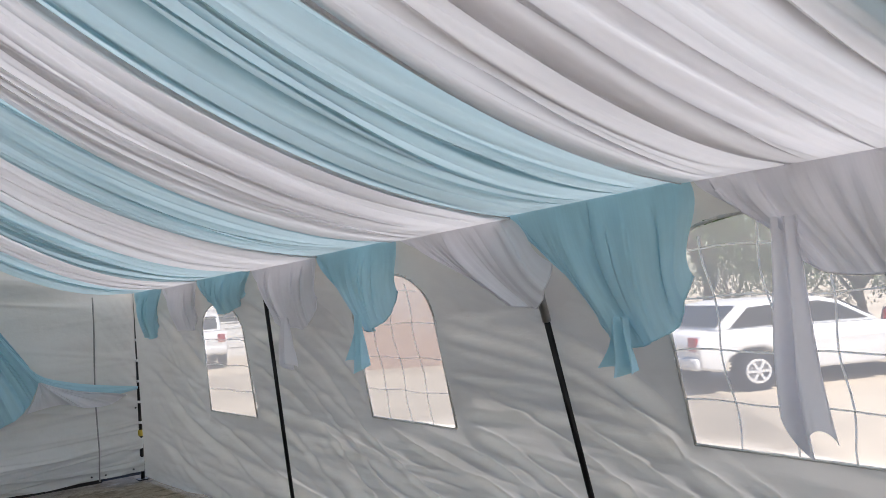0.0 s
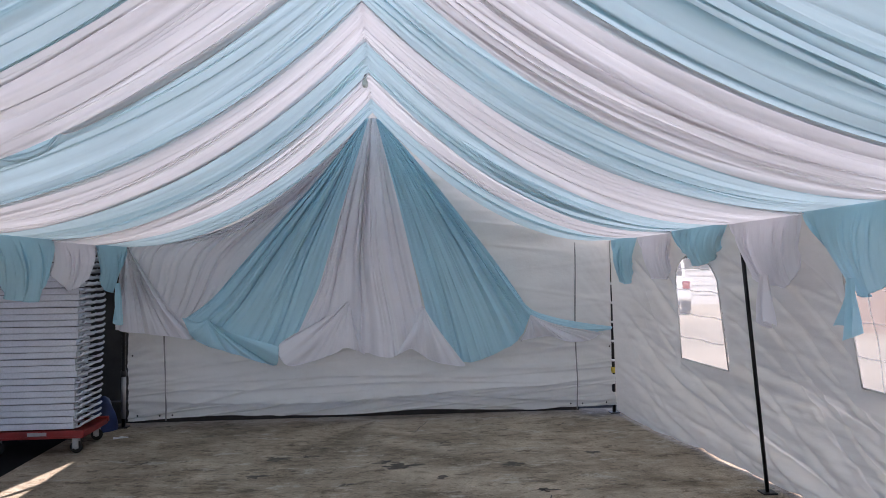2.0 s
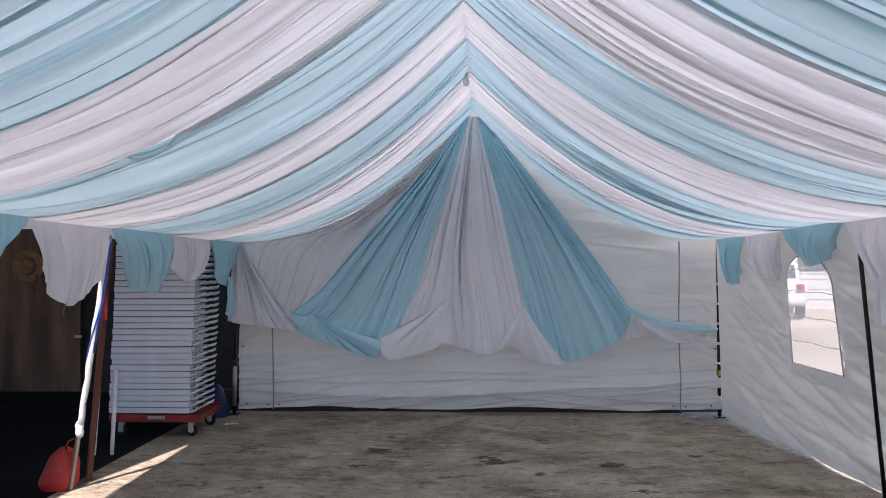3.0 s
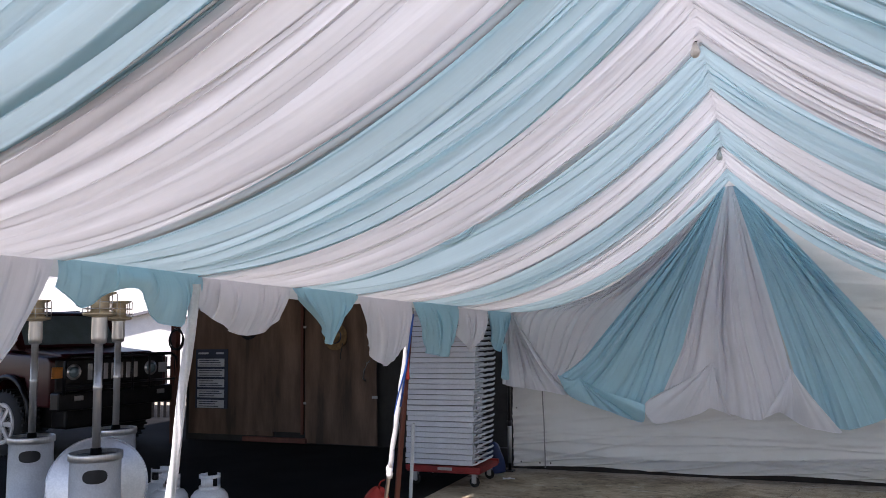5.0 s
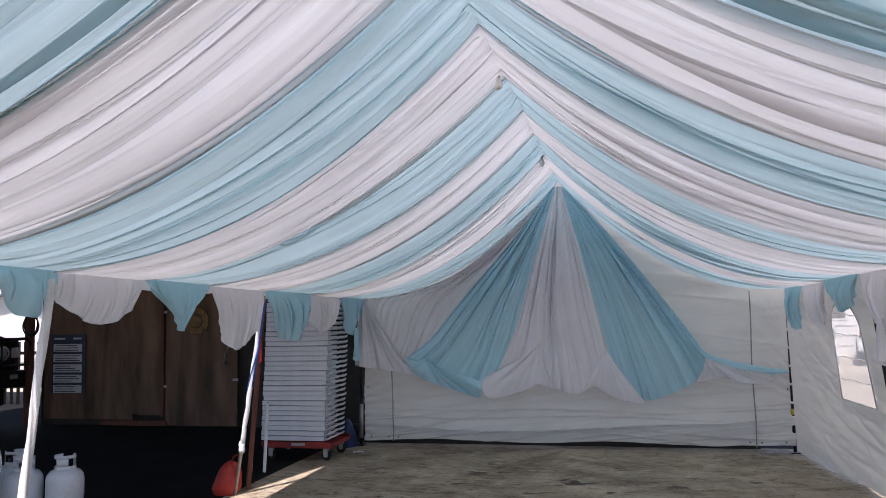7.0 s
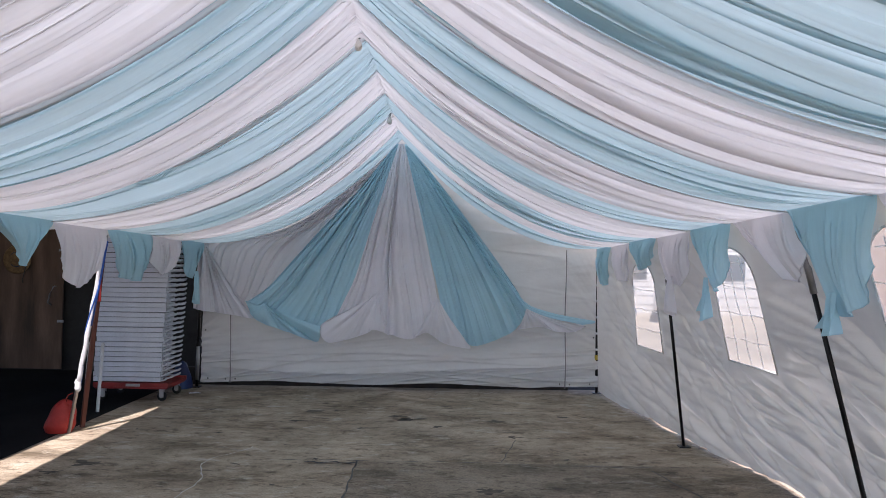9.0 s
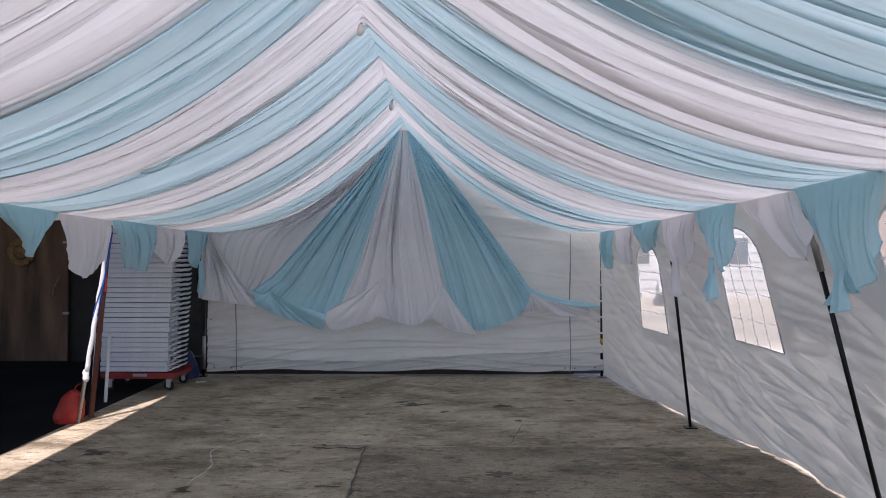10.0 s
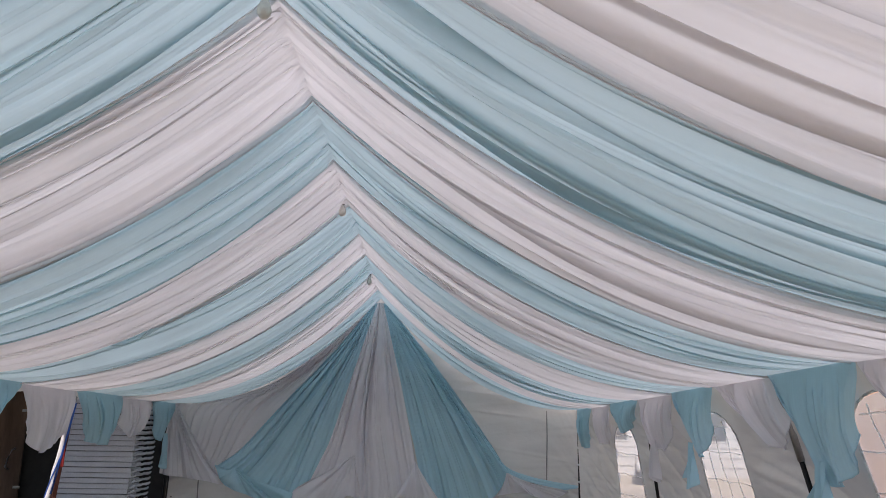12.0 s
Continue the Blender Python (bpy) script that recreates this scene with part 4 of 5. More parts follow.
# ---- stack of folded chairs on a dolly ----
def dolly():
    ob = thing("chair_dolly", "red steel dolly on four casters under the chair stack", "dolly", (-2.93, -0.78, 0))
    part("deck", one_box((0.82, 0.62, 0.05), (0, 0, 0.165), 0.008), RED_PAINT, ob, smooth=False)
    for y in (-0.30, 0.30):
        part("rail", one_box((0.84, 0.03, 0.05), (0, y, 0.185), 0.005), RED_PAINT, ob, smooth=False)
    part("plate", one_box((0.16, 0.004, 0.03), (0.03, -0.318, 0.185)), GREY_STEEL, ob, "small maker's plate", smooth=False)
    for x in (-0.33, 0.33):
        for y in (-0.24, 0.24):
            c = part("caster", lathe([(0.018, -0.014), (0.05, -0.014), (0.054, 0.0), (0.05, 0.014), (0.018, 0.014)], 20, "y", (x, y, 0.054)), RUBBER, ob, "black rubber caster")
            part("fork", box(box(bmesh.new(), (0.05, 0.006, 0.09), (x, y - 0.022, 0.09)), (0.05, 0.006, 0.09), (x, y + 0.022, 0.09)), GREY_STEEL, c, smooth=False)
            part("hub", lathe([(0.001, -0.018), (0.02, -0.018), (0.02, 0.018), (0.001, 0.018)], 12, "y", (x, y, 0.054)), GREY_STEEL, c)


dolly()


def chair_stack():
    n, z0, pitch = 30, 0.222, 0.0555
    ob = thing("folding_chair", "white resin chair folded flat in a tall stack", "chair", (-2.975, -0.80, z0), group="stacked chairs")
    part("backrest", prism([(-0.378, 0.0), (0.378, 0.0), (0.378, 0.0505), (-0.378, 0.0505)], -0.285, -0.19, 0.005), WHITE_PLASTIC, ob, smooth=False)
    part("seat", one_box((0.62, 0.36, 0.034), (0, 0.02, 0.020), 0.008), WHITE_PLASTIC, ob, smooth=False)
    for y in (-0.25, -0.02, 0.2):
        for side in (-1, 1):
            reach = 1.0 if side > 0 else 0.76
            bm = tube([(side * 0.30, y, 0.010), (side * 0.395 * reach, y, 0.012), (side * 0.418 * reach, y, 0.020), (side * 0.435 * reach, y, 0.040)], 0.010, 8)
            part("leg", bm, WHITE_PLASTIC, ob)
    bm = box(bmesh.new(), (0.014, 0.46, 0.020), (0.424, -0.02, 0.028), 0.004)
    part("leg_bar", bm, WHITE_PLASTIC, ob, smooth=False)
    part("leg_bar", one_box((0.012, 0.40, 0.02), (-0.36, 0, 0.026), 0.004), WHITE_PLASTIC, ob, smooth=False)
    rng = random.Random(9)
    for k in range(1, n):
        copy_thing(ob, pose(-2.975 + 0.0028 * k + rng.uniform(-0.006, 0.006), -0.80 + rng.uniform(-0.007, 0.007), z0 + k * pitch, rng.uniform(-0.4, 0.4), rng.uniform(-0.25, 0.25), rng.uniform(-0.9, 0.9)))


chair_stack()


def red_bag():
    ob = thing("red_bag", "red nylon sack slumped against the wrapped pole", "bag", (-2.94, -2.66, 0))
    ob.scale = (0.85, 0.85, 0.85)

    def f(u, v):
        a = 2 * math.pi * u
        r = (0.145 * (1 - v ** 2.2) ** 0.5 + 0.012) if v < 0.97 else 0.02
        r *= 1 + 0.12 * noise.noise(Vector((math.cos(a) * 1.6, math.sin(a) * 1.6, v * 3)))
        r *= 0.82 + 0.18 * min(1, v * 5)
        return (r * 1.05 * math.cos(a) + 0.06 * v, r * 0.8 * math.sin(a), 0.34 * v + 0.015 * math.sin(a * 3) * v)
    part("sack", grid(f, 32, 18), RED_CLOTH, ob)
    part("drawstring", tube([(0.06, 0, 0.33), (0.10, -0.02, 0.40), (0.14, 0, 0.42)], 0.006, 6), RED_CLOTH, ob)


red_bag()


def tarp_bundle():
    ob = thing("blue_tarp", "dark blue tarpaulin bundled behind the corner pole", "tarpaulin", (-2.68, -0.12, 0))

    def f(u, v):
        a = 2 * math.pi * u
        r = 0.11 * math.sqrt(max(0.0, 1 - v * v)) + 0.003
        return (r * math.cos(a) * (1 + 0.15 * math.sin(a * 3 + v * 5)), r * math.sin(a), 0.34 * v)
    part("folded_sheet", grid(f, 24, 12), BLUE_TARP, ob)


tarp_bundle()


def white_scrap():
    ob = thing("white_scrap", "small crumpled white sheet on the concrete", "paper", (-2.38, -0.55, 0.0), 20)
    part("sheet", grid(lambda u, v: (0.13 * (u - 0.5), 0.09 * (v - 0.5), 0.012 + 0.012 * folds(u * 4 + v * 3, 2) + 0.010 * folds(v * 6, 5)), 10, 8), WHITE_WRAP, ob)


white_scrap()


# ---- patio heaters and gas bottles ----
def patio_heater(at, turn, label):
    ob = thing("patio_heater", label, "patio heater", at, turn, "patio heaters")
    body = part("housing", lathe([(0.198, 0.05), (0.198, 0.12), (0.19, 0.125), (0.188, 0.66), (0.193, 0.665)], 40), PALE_PAINT, ob, "pale painted tank housing")
    part("top_ring", lathe([(0.194, 0.655), (0.20, 0.66), (0.20, 0.705), (0.196, 0.715), (0.185, 0.712), (0.182, 0.685)], 40), STEEL, ob, "stainless top rim")
    # the black here paints in the shade of the recess
    part("top_plate", lathe([(0.183, 0.688), (0.12, 0.692), (0.045, 0.70), (0.04, 0.745)], 32), BLACK_STEEL, ob, "recessed top plate, black for the shade inside the rim")
    part("base", lathe([(0.202, 0.0), (0.206, 0.02), (0.202, 0.05), (0.185, 0.055)], 40), STEEL, ob)
    r = 0.191

    # no hole is cut: a black patch stands for the slot's shaded inside
    def slot(u, v):
        a = 2 * math.pi * u
        y = 0.088 * (0.02 + 0.98 * v) * math.copysign(abs(math.cos(a)) ** 0.7, math.cos(a))
        return (math.sqrt(r * r - y * y), y, 0.55 + 0.052 * v * math.copysign(abs(math.sin(a)) ** 0.8, math.sin(a)))
    bm = grid(slot, 28, 5)
    part("hand_slot", bm, SOCKET, body, "oval hand slot, a black patch for its dark inside")
    for y in (-0.12, 0.12):
        part("bolt", lathe([(0.001, 0.0), (0.016, 0.0), (0.016, 0.012), (0.001, 0.014)], 10, "x", (0.152, y, 0.085)), SOCKET, body)
    part("pole", lathe([(0.032, 0.74), (0.032, 1.20), (0.034, 1.205), (0.034, 1.225), (0.031, 1.23), (0.031, 1.56)], 20), STEEL, ob)
    part("neck", lathe([(0.035, 1.55), (0.055, 1.56), (0.060, 1.60), (0.058, 1.75), (0.06, 1.76), (0.04, 1.77)], 24), STEEL, ob, "stained stainless burner neck")
    head = part("burner", lathe([(0.03, 1.76), (0.12, 1.775), (0.13, 1.79), (0.125, 1.80), (0.07, 1.81), (0.07, 1.93), (0.12, 1.95), (0.12, 1.96), (0.0, 1.965)], 28), BURNER, ob, "steel burner head, its yellowish light put into the colour")
    for z in (1.83, 1.88):
        part("guard_ring", tube([(0.125 * math.cos(a), 0.125 * math.sin(a), z) for a in [2 * math.pi * k / 28 for k in range(29)]], 0.0045, 6), STEEL, head)
    for k in range(8):
        a = math.pi / 4 * k
        part("guard_bar", tube([(0.125 * math.cos(a), 0.125 * math.sin(a), 1.79), (0.125 * math.cos(a), 0.125 * math.sin(a), 1.95)], 0.004, 6), STEEL, head)
    return ob


HEATER = patio_heater((-4.66, -4.02, 0), -45, "stainless patio heater with a pale tank housing and no reflector")
copy_thing(HEATER, pose(-5.74, -2.72, 0, 0, 0, -40))
copy_thing(HEATER, pose(-6.05, -3.42, 0, 0, 0, -44))


def reflector():
    ob = thing("heater_reflector", "round polished heater reflector leaning behind a patio heater", "reflector")
    ob.matrix_world = look((-4.90, -3.76, 0.40), (-1.2, -7.6, 1.6))
    prof = [(0.001, -0.10), (0.07, -0.098), (0.075, -0.07), (0.20, -0.04), (0.37, 0.0), (0.385, 0.004), (0.385, 0.012), (0.37, 0.008), (0.20, -0.03), (0.07, -0.06)]
    part("dish", lathe([(r, h) for r, h in prof], 48), STEEL, ob)
    part("rim", tube([(0.386 * math.cos(a), 0.386 * math.sin(a), 0.008) for a in [2 * math.pi * k / 48 for k in range(49)]], 0.006, 6), CHROME, ob)
    for k in range(3):
        a = 2.1 * k
        part("bracket", one_box((0.03, 0.012, 0.05), (0.11 * math.cos(a), 0.11 * math.sin(a), -0.03), 0.003), BLACK_STEEL, ob, smooth=False)


reflector()


def gas_bottle(at, turn):
    ob = thing("gas_bottle", "white steel propane bottle with a collar handle", "gas bottle", at, turn, "gas bottles")
    part("tank", lathe([(0.10, 0.03), (0.14, 0.045), (0.163, 0.09), (0.168, 0.13), (0.168, 0.27), (0.160, 0.315), (0.13, 0.355), (0.07, 0.378), (0.02, 0.382)], 36), PALE_PAINT, ob)
    part("foot_ring", lathe([(0.115, 0.0), (0.12, 0.0), (0.12, 0.05), (0.115, 0.05)], 32), PALE_PAINT, ob)
    bm = bmesh.new()
    for a0, a1, z0, z1 in ((-60, 240, 0.365, 0.40), (-60, -25, 0.40, 0.47), (55, 125, 0.40, 0.47), (205, 240, 0.40, 0.47), (-60, 240, 0.47, 0.50)):
        rows = []
        for k in range(17):
            a = radians(lerp(a0, a1, k / 16))
            rows.append([(r * math.cos(a), r * math.sin(a), z) for r, z in ((0.088, z0), (0.094, z0), (0.094, z1), (0.088, z1), (0.088, z0))])
        vs = [[bm.verts.new(p) for p in row] for row in rows]
        for p, q in zip(vs, vs[1:]):
            for k in range(4):
                bm.faces.new((p[k], q[k], q[k + 1], p[k + 1]))
    part("collar", bm, PALE_PAINT, ob)
    v = part("valve", lathe([(0.018, 0.38), (0.02, 0.40), (0.012, 0.405), (0.012, 0.43), (0.026, 0.435), (0.026, 0.455), (0.01, 0.46)], 14), GREY_STEEL, ob)
    part("outlet", lathe([(0.012, 0.0), (0.02, 0.01), (0.022, 0.06), (0.015, 0.065)], 12, "x", (0.01, 0, 0.415)), SOCKET, v, "black valve outlet")
    return ob


BOTTLE = gas_bottle((-4.09, -3.36, 0), 200)
BOTTLE.scale = (0.92, 0.92, 0.92)
copy_thing(BOTTLE, pose(-4.42, -3.46, 0, 0, 0, 150))
copy_thing(BOTTLE, pose(-4.72, -3.22, 0, 0, 0, 260))


# ---- parked vehicles ----
def wheel(ob, x, y, r, w, spokes=7):
    side = -1 if y < 0 else 1
    ty = part("wheel", lathe([(r * 0.62, -w / 2), (r * 0.92, -w / 2), (r, -w * 0.32), (r * 1.01, 0), (r, w * 0.32), (r * 0.92, w / 2), (r * 0.62, w / 2)], 36, "y", (x, y, r)), RUBBER, ob, "black tyre")
    bm = lathe([(r * 0.50, side * w * 0.5), (r * 0.53, side * w * 0.56), (r * 0.62, side * w * 0.56), (r * 0.64, side * w * 0.5)], 36, "y", (x, y, r))
    for k in range(spokes):
        a = 2 * math.pi * k / spokes
        box(bm, (r * 0.56, w * 0.12, r * 0.13), (x + r * 0.3 * math.cos(a), y + side * w * 0.52, r + r * 0.3 * math.sin(a)), 0.0, Matrix.Rotation(-a, 3, "Y"))
    lathe([(0.001, 0), (r * 0.14, 0), (r * 0.13, side * w * 0.05), (0.001, side * w * 0.06)], 16, "y", (x, y + side * w * 0.56, r), bm)
    part("rim", bm, ALLOY, ty, "bright alloy rim", smooth=False)
    bm = bmesh.new()
    for k in range(30):
        a = 2 * math.pi * k / 30
        box(bm, (r * 0.1, w * 0.9, 0.03), (x + r * math.cos(a), y, r + r * math.sin(a)), 0.0, Matrix.Rotation(-a, 3, "Y"))
    part("tread", bm, RUBBER, ty, smooth=False)


ALLOY = plain("silver_alloy", (0.72, 0.72, 0.72), 0.3, 0.35, vary=0.05, relief=0)


def off_roader():
    ob = thing("off_road_truck", "dark red lifted off-road truck with black front parked by the shed", "truck", (-8.42, -0.08, 0), -9)
    ob.scale = (0.95, 0.95, 0.95)
    hw = 1.0
    part("body", prism([(0, 0.72), (0, 1.36), (-0.06, 1.42), (-1.35, 1.50), (-4.5, 1.50), (-4.55, 1.4), (-4.55, 0.75), (-3.95, 0.72), (-3.8, 1.12), (-3.1, 1.12), (-2.95, 0.72), (-1.55, 0.70), (-1.35, 1.12), (-0.60, 1.12), (-0.45, 0.72)], -hw, hw, 0.03), MAROON_PAINT, ob, "dark red body sides")
    part("door_panel", one_box((1.3, 0.012, 0.5), (-2.25, -1.004, 1.2), 0.004), MAROON_PAINT, ob, "dark red door panel", smooth=False)
    part("hood", prism([(-0.02, 1.37), (-0.10, 1.46), (-1.0, 1.54), (-1.02, 1.49), (-0.1, 1.40)], -0.78, 0.78, 0.015), MAROON_PAINT, ob, "glossy dark hood reflecting the sky")
    part("cabin", prism([(-0.95, 1.50), (-1.32, 2.06), (-1.42, 2.11), (-4.35, 2.11), (-4.5, 1.5)], -0.90, 0.90, 0.04), MAROON_PAINT, ob, "dark red cabin")
    part("windscreen", grid(lambda u, v: (lerp(-1.01, -1.30, v) + 0.028, lerp(-0.78, 0.78, u) * lerp(1, 0.94, v), lerp(1.57, 2.02, v) + 0.02), 4, 4), CAR_GLASS, ob, "windscreen with the pale sky put into its colour")
    for k in range(3):
        part("side_window", one_box((0.78, 0.012, 0.36), (-2.25 - k * 0.85, -0.905, 1.78), 0.004), DARK_GLASS, ob, smooth=False)
    part("chassis", one_box((4.0, 1.3, 0.36), (-2.25, 0, 0.56), 0.03), RUBBER, ob, "dark underbody", smooth=False)
    # added block that fills the gap below the bumper with shade
    part("under_bumper_dark", one_box((0.35, 1.5, 0.34), (-0.16, 0, 0.56), 0.04), BLACK_STEEL, ob, "black block added for the dark under the bumper", smooth=False)
    part("front_panel", one_box((0.05, 1.84, 0.56), (0.0, 0, 1.10), 0.02), BLACK_PAINT, ob, "black front panel", smooth=False)
    for k in range(7):
        part("grille_slot", one_box((0.02, 0.075, 0.24), (0.03, -0.39 + k * 0.13, 1.19), 0.01), CHROME, ob, "chrome grille bar", smooth=False)
    for y in (-0.66, 0.66):
        hl = part("headlight", lathe([(0.001, 0.0), (0.095, 0.0), (0.115, 0.02), (0.115, 0.03), (0.0, 0.055)], 24, "x", (0.02, y, 1.2)), CHROME, ob, "round headlight")
        part("lens", lathe([(0.085, 0.035), (0.05, 0.055), (0.001, 0.06)], 20, "x", (0.02, y, 1.2)), CAR_GLASS, hl)
        part("marker_light", one_box((0.03, 0.16, 0.16), (0.02, y + math.copysign(0.24, y), 1.2), 0.012), AMBER if y < 0 else CHROME, ob, smooth=False)
    part("bumper", one_box((0.22, 2.0, 0.26), (0.12, 0, 0.80), 0.03), BLACK_STEEL, ob, "black steel bumper", smooth=False)
    for y in (-0.7, 0.7):
        part("bumper_lamp", one_box((0.02, 0.14, 0.07), (0.24, y, 0.84), 0.01), GREY_STEEL, ob, smooth=False)
    bars = part("brush_guard", tube([(0.26, -0.95, 0.9), (0.28, -0.95, 1.36), (0.28, -0.85, 1.42), (0.28, 0.85, 1.42), (0.28, 0.95, 1.36), (0.26, 0.95, 0.9)], 0.025, 10), BLACK_STEEL, ob, "black tubular brush guard")
    for y in (-0.45, -0.15, 0.15, 0.45):
        part("guard_bar", tube([(0.28, y, 0.9), (0.28, y, 1.42)], 0.016, 8), BLACK_STEEL, bars)
    part("guard_bar", tube([(0.28, -0.95, 1.02), (0.28, 0.95, 1.02)], 0.018, 8), BLACK_STEEL, bars)
    for x in (-0.97, -3.45):
        for y in (-0.93, 0.93):
            wheel(ob, x, y, 0.47, 0.30)
        for y in (-1.03, 1.03):
            part("fender_flare", tube([(x + 0.56 * math.cos(a), y, 0.52 + 0.62 * math.sin(a)) for a in [math.pi * k / 14 for k in range(15)]], 0.04, 8), BLACK_STEEL, ob, "black fender flare")
    part("mirror", one_box((0.12, 0.2, 0.2), (-1.15, -1.08, 1.66), 0.03), BLACK_PAINT, ob, smooth=False)
    part("roof_rack", box(box(bmesh.new(), (2.2, 0.05, 0.05), (-3, -0.7, 2.12)), (2.2, 0.05, 0.05), (-3, 0.7, 2.12)), BLACK_STEEL, ob, smooth=False)
    part("axle", lathe([(0.06, -0.9), (0.06, 0.9)], 12, "y", (-0.97, 0, 0.47)), BLACK_STEEL, ob)
    for y in (-0.35, 0.35):
        part("shock_absorber", tube([(-0.6, y, 0.4), (-0.2, y * 1.4, 0.8)], 0.03, 8), GREY_STEEL, ob)
    part("side_stripe", one_box((1.0, 0.006, 0.06), (-1.9, -1.012, 1.36)), PAPER, ob, "pale lettering bar", smooth=False)


off_roader()


def car(name, at, turn, paint, label):
    """A passenger car: nose along +x, origin under its tail."""
    ob = thing(name, label, "car", at, turn)
    part("body", prism([(0.0, 0.42), (-0.03, 0.8), (0.05, 0.98), (0.6, 1.02), (3.1, 0.98), (4.1, 0.84), (4.35, 0.62), (4.35, 0.38), (3.95, 0.32), (3.85, 0.56), (3.6, 0.70), (3.3, 0.70), (3.05, 0.56), (2.95, 0.28), (1.35, 0.28), (1.25, 0.56), (1.0, 0.70), (0.7, 0.70), (0.45, 0.56), (0.35, 0.34)], -0.88, 0.88, 0.05), paint, ob)
    part("cabin", prism([(0.35, 1.0), (0.75, 1.42), (1.1, 1.47), (2.0, 1.47), (2.35, 1.38), (3.05, 0.98)], -0.76, 0.76, 0.06), paint, ob)
    for y in (-0.762, 0.762):
        part("side_window", prism([(0.55, 1.04), (0.85, 1.36), (1.45, 1.39), (1.45, 1.04)], y - 0.008, y + 0.008), DARK_GLASS, ob, smooth=False)
        part("side_window", prism([(1.52, 1.04), (1.52, 1.39), (2.0, 1.39), (2.3, 1.32), (2.8, 1.04)], y - 0.008, y + 0.008), DARK_GLASS, ob, smooth=False)
    part("rear_window", grid(lambda u, v: (lerp(0.40, 0.73, v) - 0.015, lerp(-0.66, 0.66, u), lerp(1.06, 1.39, v) + 0.012), 3, 3), DARK_GLASS, ob)
    part("windscreen", grid(lambda u, v: (lerp(3.0, 2.42, v) + 0.015, lerp(-0.68, 0.68, u), lerp(1.03, 1.36, v) + 0.02), 3, 3), DARK_GLASS, ob)
    for y in (-0.72, 0.72):
        part("tail_light", one_box((0.05, 0.2, 0.22), (-0.012, y, 0.82), 0.015), TAIL_RED, ob, "dark red tail light", smooth=False)
    part("plate", one_box((0.012, 0.46, 0.12), (-0.035, 0, 0.74), 0.003), PAPER, ob, "pale blank plate", smooth=False)
    part("bumper", one_box((0.12, 1.7, 0.2), (-0.02, 0, 0.5), 0.04), paint, ob)
    for x in (0.85, 3.45):
        for y in (-0.80, 0.80):
            wheel(ob, x, y, 0.32, 0.2, 6)
    return ob


low_car = car("parked_car", (9.75, -0.75, -0.02), -24, WHITE_PAINT, "low white passenger car parked in the sun outside the tent")
low_car.scale = (1.0, 1.0, 0.84)
car("parked_car", (12.6, -3.3, -0.02), -10, MAROON_PAINT, "dark red car parked beyond the tent window")
car("parked_car", (7.4, 12.5, -0.02), 75, WHITE_PAINT, "white car parked behind the tent")


# ---- neighbouring buildings ----
def building(name, at, turn, size, wall_mat, roof_mat, label, ribs=0, openings=()):
    ob = thing(name, label, "building", at, turn)
    w, d, h = size
    part("wall", one_box((w, d, h), (0, d / 2, h / 2), 0.01), wall_mat, ob, smooth=False)
    part("roof", prism([(-w / 2 - 0.2, h), (0, h + w * 0.13), (w / 2 + 0.2, h), (w / 2 + 0.2, h - 0.06), (0, h + w * 0.13 - 0.07), (-w / 2 - 0.2, h - 0.06)], -0.2, d + 0.2), roof_mat, ob, smooth=False)
    part("gable", prism([(-w / 2, h - 0.01), (0, h + w * 0.12), (w / 2, h - 0.01)], -0.001, 0.06), wall_mat, ob, smooth=False)
    for k in range(ribs):
        part("siding_board", prism([(-w / 2, 0.0), (w / 2, 0.0), (w / 2, h / ribs * 0.86), (-w / 2, h / ribs * 0.86)], -0.03, -0.002), wall_mat, ob, smooth=False).location.z = k * h / ribs
    for x, z, ow, oh, m in openings:
        o = part("window", one_box((ow, 0.05, oh), (x, -0.03, z), 0.01), STUCCO_WHITE, ob, "white framed opening", smooth=False)
        part("pane", one_box((ow - 0.12, 0.02, oh - 0.12), (x, -0.052, z)), m, o, smooth=False)
    return ob


building("garage", (-14.3, 7.2, -0.02), 38, (3.6, 4, 1.85), STUCCO_WHITE, ROOF_GREY, "small white garage with a grey gabled roof", 0, ((0.6, 0.95, 0.9, 0.7, STUCCO_WHITE), (-0.7, 0.95, 0.9, 0.7, STUCCO_WHITE)))
building("warehouse", (-24, 15, -0.02), 40, (16, 8, 2.9), STUCCO_WHITE, STUCCO_WHITE, "long low white building far behind the truck", 6)
building("stucco_house", (10.6, 6.4, -0.02), -38, (3.4, 4, 3.2), STUCCO_TAN, ROOF_GREY, "tan stucco house outside the tent window", 0, ((1.2, 1.3, 0.7, 2.3, STUCCO_WHITE),))
building("white_house", (8.6, 17.0, -0.02), -14, (9, 5, 2.8), STUCCO_WHITE, ROOF_GREY, "white house with horizontal siding behind the tent", 9, ((-1.6, 1.6, 1.0, 1.0, DARK_GLASS), (1.6, 1.6, 1.0, 1.0, DARK_GLASS)))


def fence(at, turn, n):
    ob = thing("picket_fence", "dark picket fence between the truck and the shed", "fence", at, turn)
    first = None
    for k in range(n):
        p = part("picket", one_box((0.06, 0.02, 1.2), (0, 0, 0.62), 0.004), BLACK_STEEL, ob, smooth=False) if first is None else new("picket", first.data)
        first = first or p
        p.parent = ob
        p.location.x = k * 0.13
    for z in (0.35, 1.0):
        part("rail", one_box((n * 0.13, 0.03, 0.06), (n * 0.065 - 0.06, 0.03, z), 0.004), BLACK_STEEL, ob, smooth=False)


fence((-11.6, 3.6, -0.02), 12, 24)


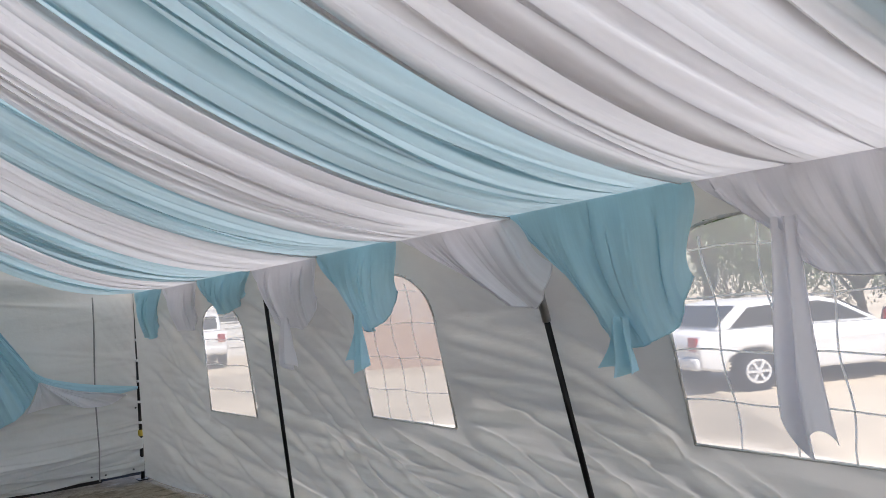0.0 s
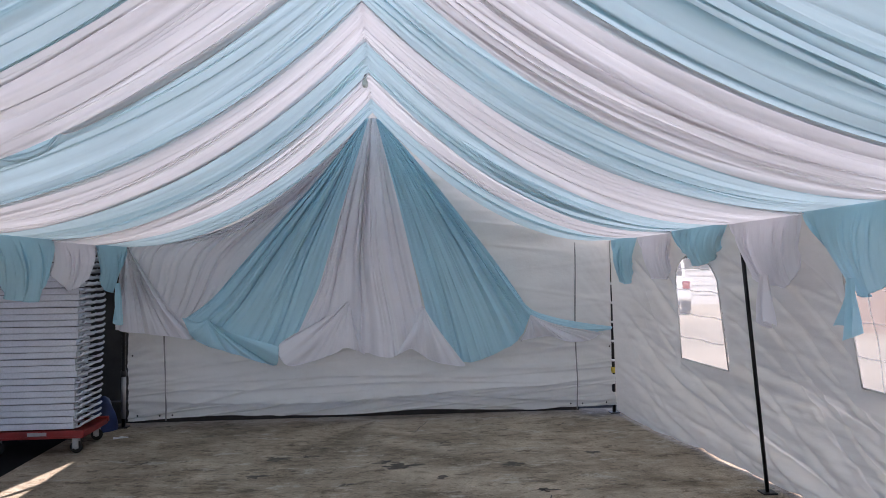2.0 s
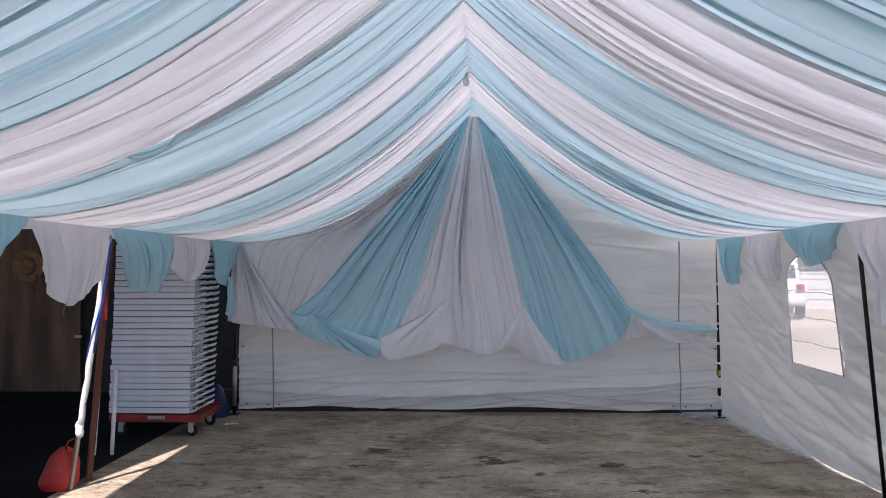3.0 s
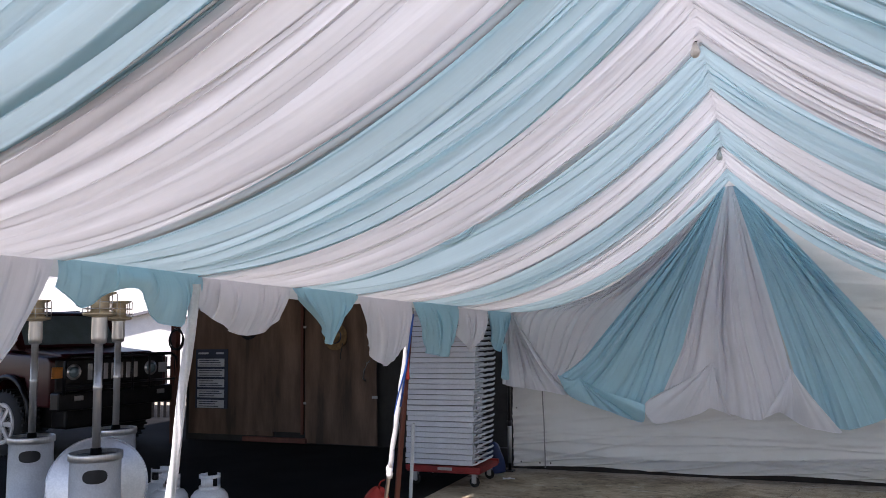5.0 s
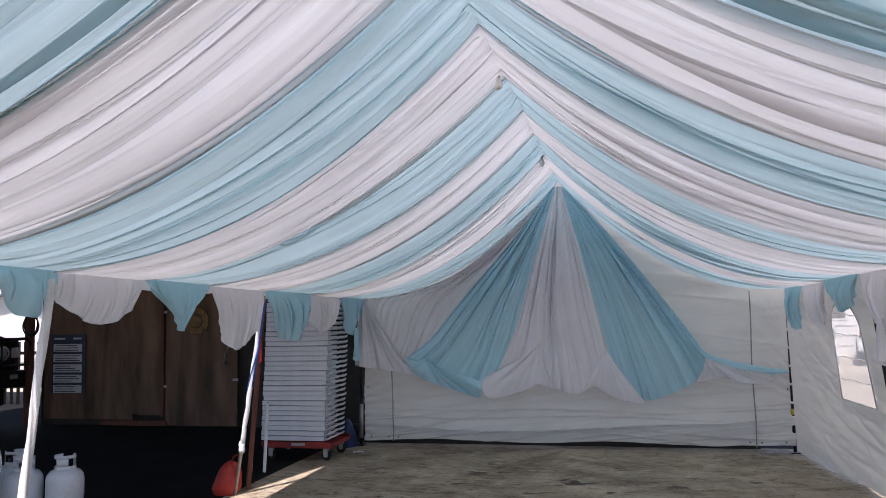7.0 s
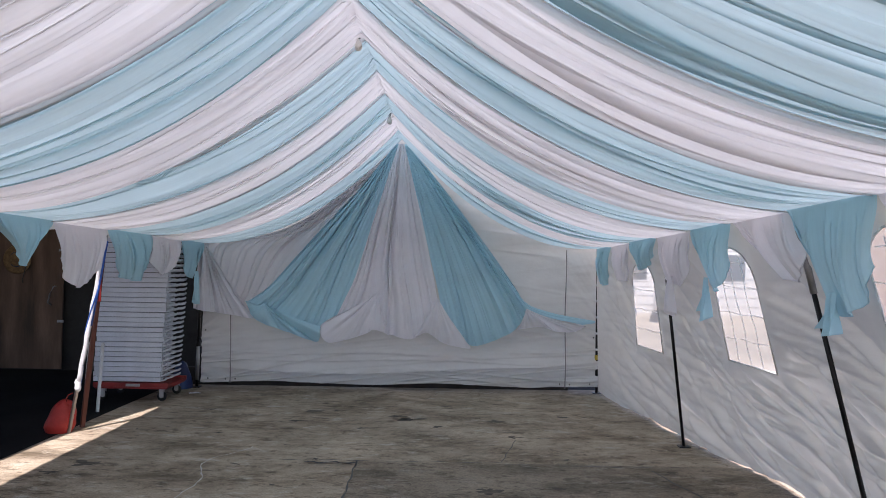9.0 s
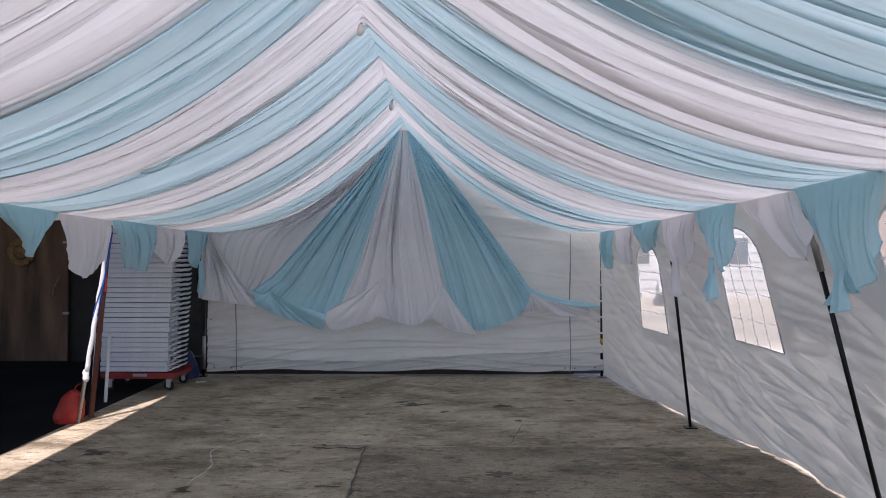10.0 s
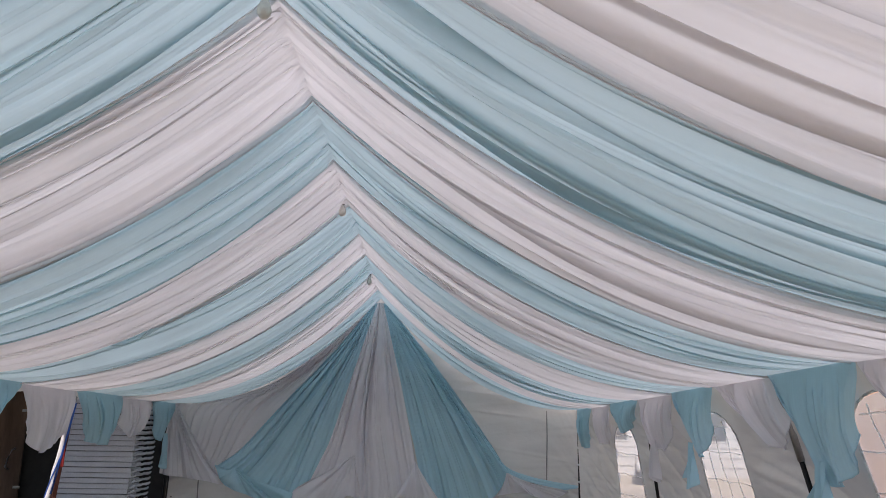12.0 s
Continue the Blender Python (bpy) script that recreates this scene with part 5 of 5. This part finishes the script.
# ---- trees ----
def tree(at, seed, height, label):
    rng = random.Random(seed)
    ob = thing("tree", label, "tree", at, rng.uniform(0, 360), "trees beyond the cars")
    trunk = [(0.03 * math.sin(k), 0.04 * math.cos(k * 1.3), height * 0.5 * k / 6) for k in range(7)]
    bm = tube(trunk, 0.1, 8, radii=[lerp(0.16, 0.07, k / 6) for k in range(7)])
    tips = []
    for k in range(9):
        a = rng.uniform(0, 6.28)
        r, z = rng.uniform(0.7, 1.6), rng.uniform(height * 0.45, height * 0.95)
        base = Vector((0, 0, height * rng.uniform(0.2, 0.48)))
        tip = Vector((r * math.cos(a), r * math.sin(a), z))
        tube([base, base.lerp(tip, 0.5) + Vector((0, 0, 0.15)), tip], 0.04, 6, bm, [0.06, 0.04, 0.015])
        tips.append(tip)
    part("trunk", bm, BARK, ob)
    bm = bmesh.new()
    for tip in tips:
        for k in range(260):
            p = tip + Vector((rng.gauss(0, 0.42), rng.gauss(0, 0.42), rng.gauss(0, 0.34)))
            q = Euler((rng.uniform(0, 3), rng.uniform(0, 3), rng.uniform(0, 6))).to_matrix()
            s = rng.uniform(0.05, 0.10)
            bm.faces.new([bm.verts.new(p + q @ Vector(c) * s) for c in ((-1, 0, 0), (0, -0.45, 0.1), (1, 0, 0), (0, 0.45, 0.1))])
    part("crown", bm, LEAF, ob, "dense small green leaves", smooth=False)
    return ob


T = tree((17.5, 1.5, -0.02), 3, 3.6, "leafy green tree beyond the parked cars")
# copies of 0.6 and less are added to fill the dark band below the crowns
for k, (x, y, s) in enumerate(((19, -1.2, 1.0), (18.2, -3.6, 1.1), (19.5, -6.0, 1.0), (18.5, 4.4, 1.2), (20.5, 7.5, 1.3), (20.5, -8.5, 1.2), (17.0, -0.2, 0.8), (16.2, 0.6, 0.55), (16.4, -1.4, 0.6), (16.6, -3.2, 0.55), (16.0, -4.6, 0.6), (16.8, 2.6, 0.6), (15.6, -2.3, 0.5))):
    c = copy_thing(T, pose(x, y, -0.02, 0, 0, 70 * k))
    c.scale = (s, s, s)

# ---- worn joints and cracks in the slab ----
def crack(points, width, material=SOCKET, name="crack"):
    bm = bmesh.new()
    pts = [Vector((x + 0.008 * math.sin(k * 2.1), y + 0.008 * math.cos(k * 1.7), 0.008)) for k, (x, y) in enumerate(points)]
    vs = []
    for k, p in enumerate(pts):
        way = (pts[min(k + 1, len(pts) - 1)] - pts[max(k - 1, 0)]).normalized()
        n = Vector((-way.y, way.x, 0)) * width * 1.4 * (0.6 + 0.4 * math.sin(k * 3.3))
        vs.append((bm.verts.new(p + n), bm.verts.new(p - n)))
    for a, b in zip(vs, vs[1:]):
        bm.faces.new((a[0], a[1], b[1], b[0]))
    ob = part(name, bm, material, smooth=False)
    ob.parent = bpy.data.objects["floor"]


crack([(-0.11 + 0.003 * k, -3.55 - 0.12 * k) for k in range(40)], 0.007)
crack([(-0.75 + 0.11 * k, -3.53 - 0.01 * math.sin(k)) for k in range(19)], 0.006)
crack([(1.45 + 0.12 * k, -3.6 - 0.02 * math.sin(k * 2)) for k in range(10)], 0.005)
crack([(2.2 + 0.04 * k, -3.7 - 0.16 * k) for k in range(9)], 0.008)
crack([(1.05 + 0.03 * k, -3.5 + 0.13 * k) for k in range(7)], 0.004)
crack([(0.35 + 0.03 * k, -0.7 + 0.1 * k) for k in range(6)], 0.004)
crack([(-2.2 + 0.13 * k, -1.9 + 0.02 * math.sin(k * 1.4)) for k in range(12)], 0.003)

SCRATCH = plain("pale_scratch", (0.62, 0.60, 0.56), 0.8, vary=0.3, scale=30)
crack([(-1.20 + 0.008 * k * math.sin(k * 0.4), -4.6 + 0.075 * k) for k in range(21)], 0.005, SCRATCH, "scratch")
crack([(-0.52 + 0.06 * k, -3.6 + 0.02 * math.sin(k * 2)) for k in range(8)], 0.016)


def stain(x, y, r, seed):
    """A dried dark spill with an uneven edge."""
    bm = bmesh.new()
    c = bm.verts.new((x, y, 0.006))
    ring = []
    for k in range(26):
        a = 2 * math.pi * k / 26
        q = r * max(0.12, 0.62 + 1.0 * noise.noise(Vector((math.cos(a) * 1.7, math.sin(a) * 1.7, seed))) + 0.6 * noise.noise(Vector((math.cos(a) * 5, math.sin(a) * 5, seed))))
        ring.append(bm.verts.new((x + 1.7 * q * math.cos(a), y + q * math.sin(a), 0.006)))
    for k in range(26):
        bm.faces.new((c, ring[k], ring[(k + 1) % 26]))
    ob = part("stain", bm, STAIN, smooth=False)
    ob.parent = bpy.data.objects["floor"]


STAIN = plain("dried_spill", (0.10, 0.082, 0.06), 0.75, vary=0.5, scale=14, relief=0.3)
rng = random.Random(21)
for x, y, r in ((-2.2, -3.75, 0.09), (-1.05, -3.68, 0.03), (-0.9, -2.0, 0.06), (-0.55, -1.45, 0.05), (-0.2, -2.3, 0.05), (0.1, -1.7, 0.07), (0.5, -2.2, 0.05), (-0.45, -3.5, 0.035), (1.2, -2.6, 0.06), (0.9, -4.3, 0.08), (1.6, -3.4, 0.03), (-1.2, -4.7, 0.06), (-0.25, -4.6, 0.05), (-1.5, -2.6, 0.04), (0.6, -1.1, 0.05), (1.8, -1.6, 0.05), (-0.82, -1.48, 0.08), (0.22, -1.84, 0.10), (-2.32, -4.02, 0.07), (-0.05, -4.7, 0.05), (1.1, -1.9, 0.07), (-1.9, -1.5, 0.05)):
    stain(x, y, r, rng.uniform(0, 50))
for k in range(40):
    stain(rng.uniform(-2.4, 2.3), rng.uniform(-5.5, -0.4), rng.uniform(0.008, 0.022), rng.uniform(0, 50))
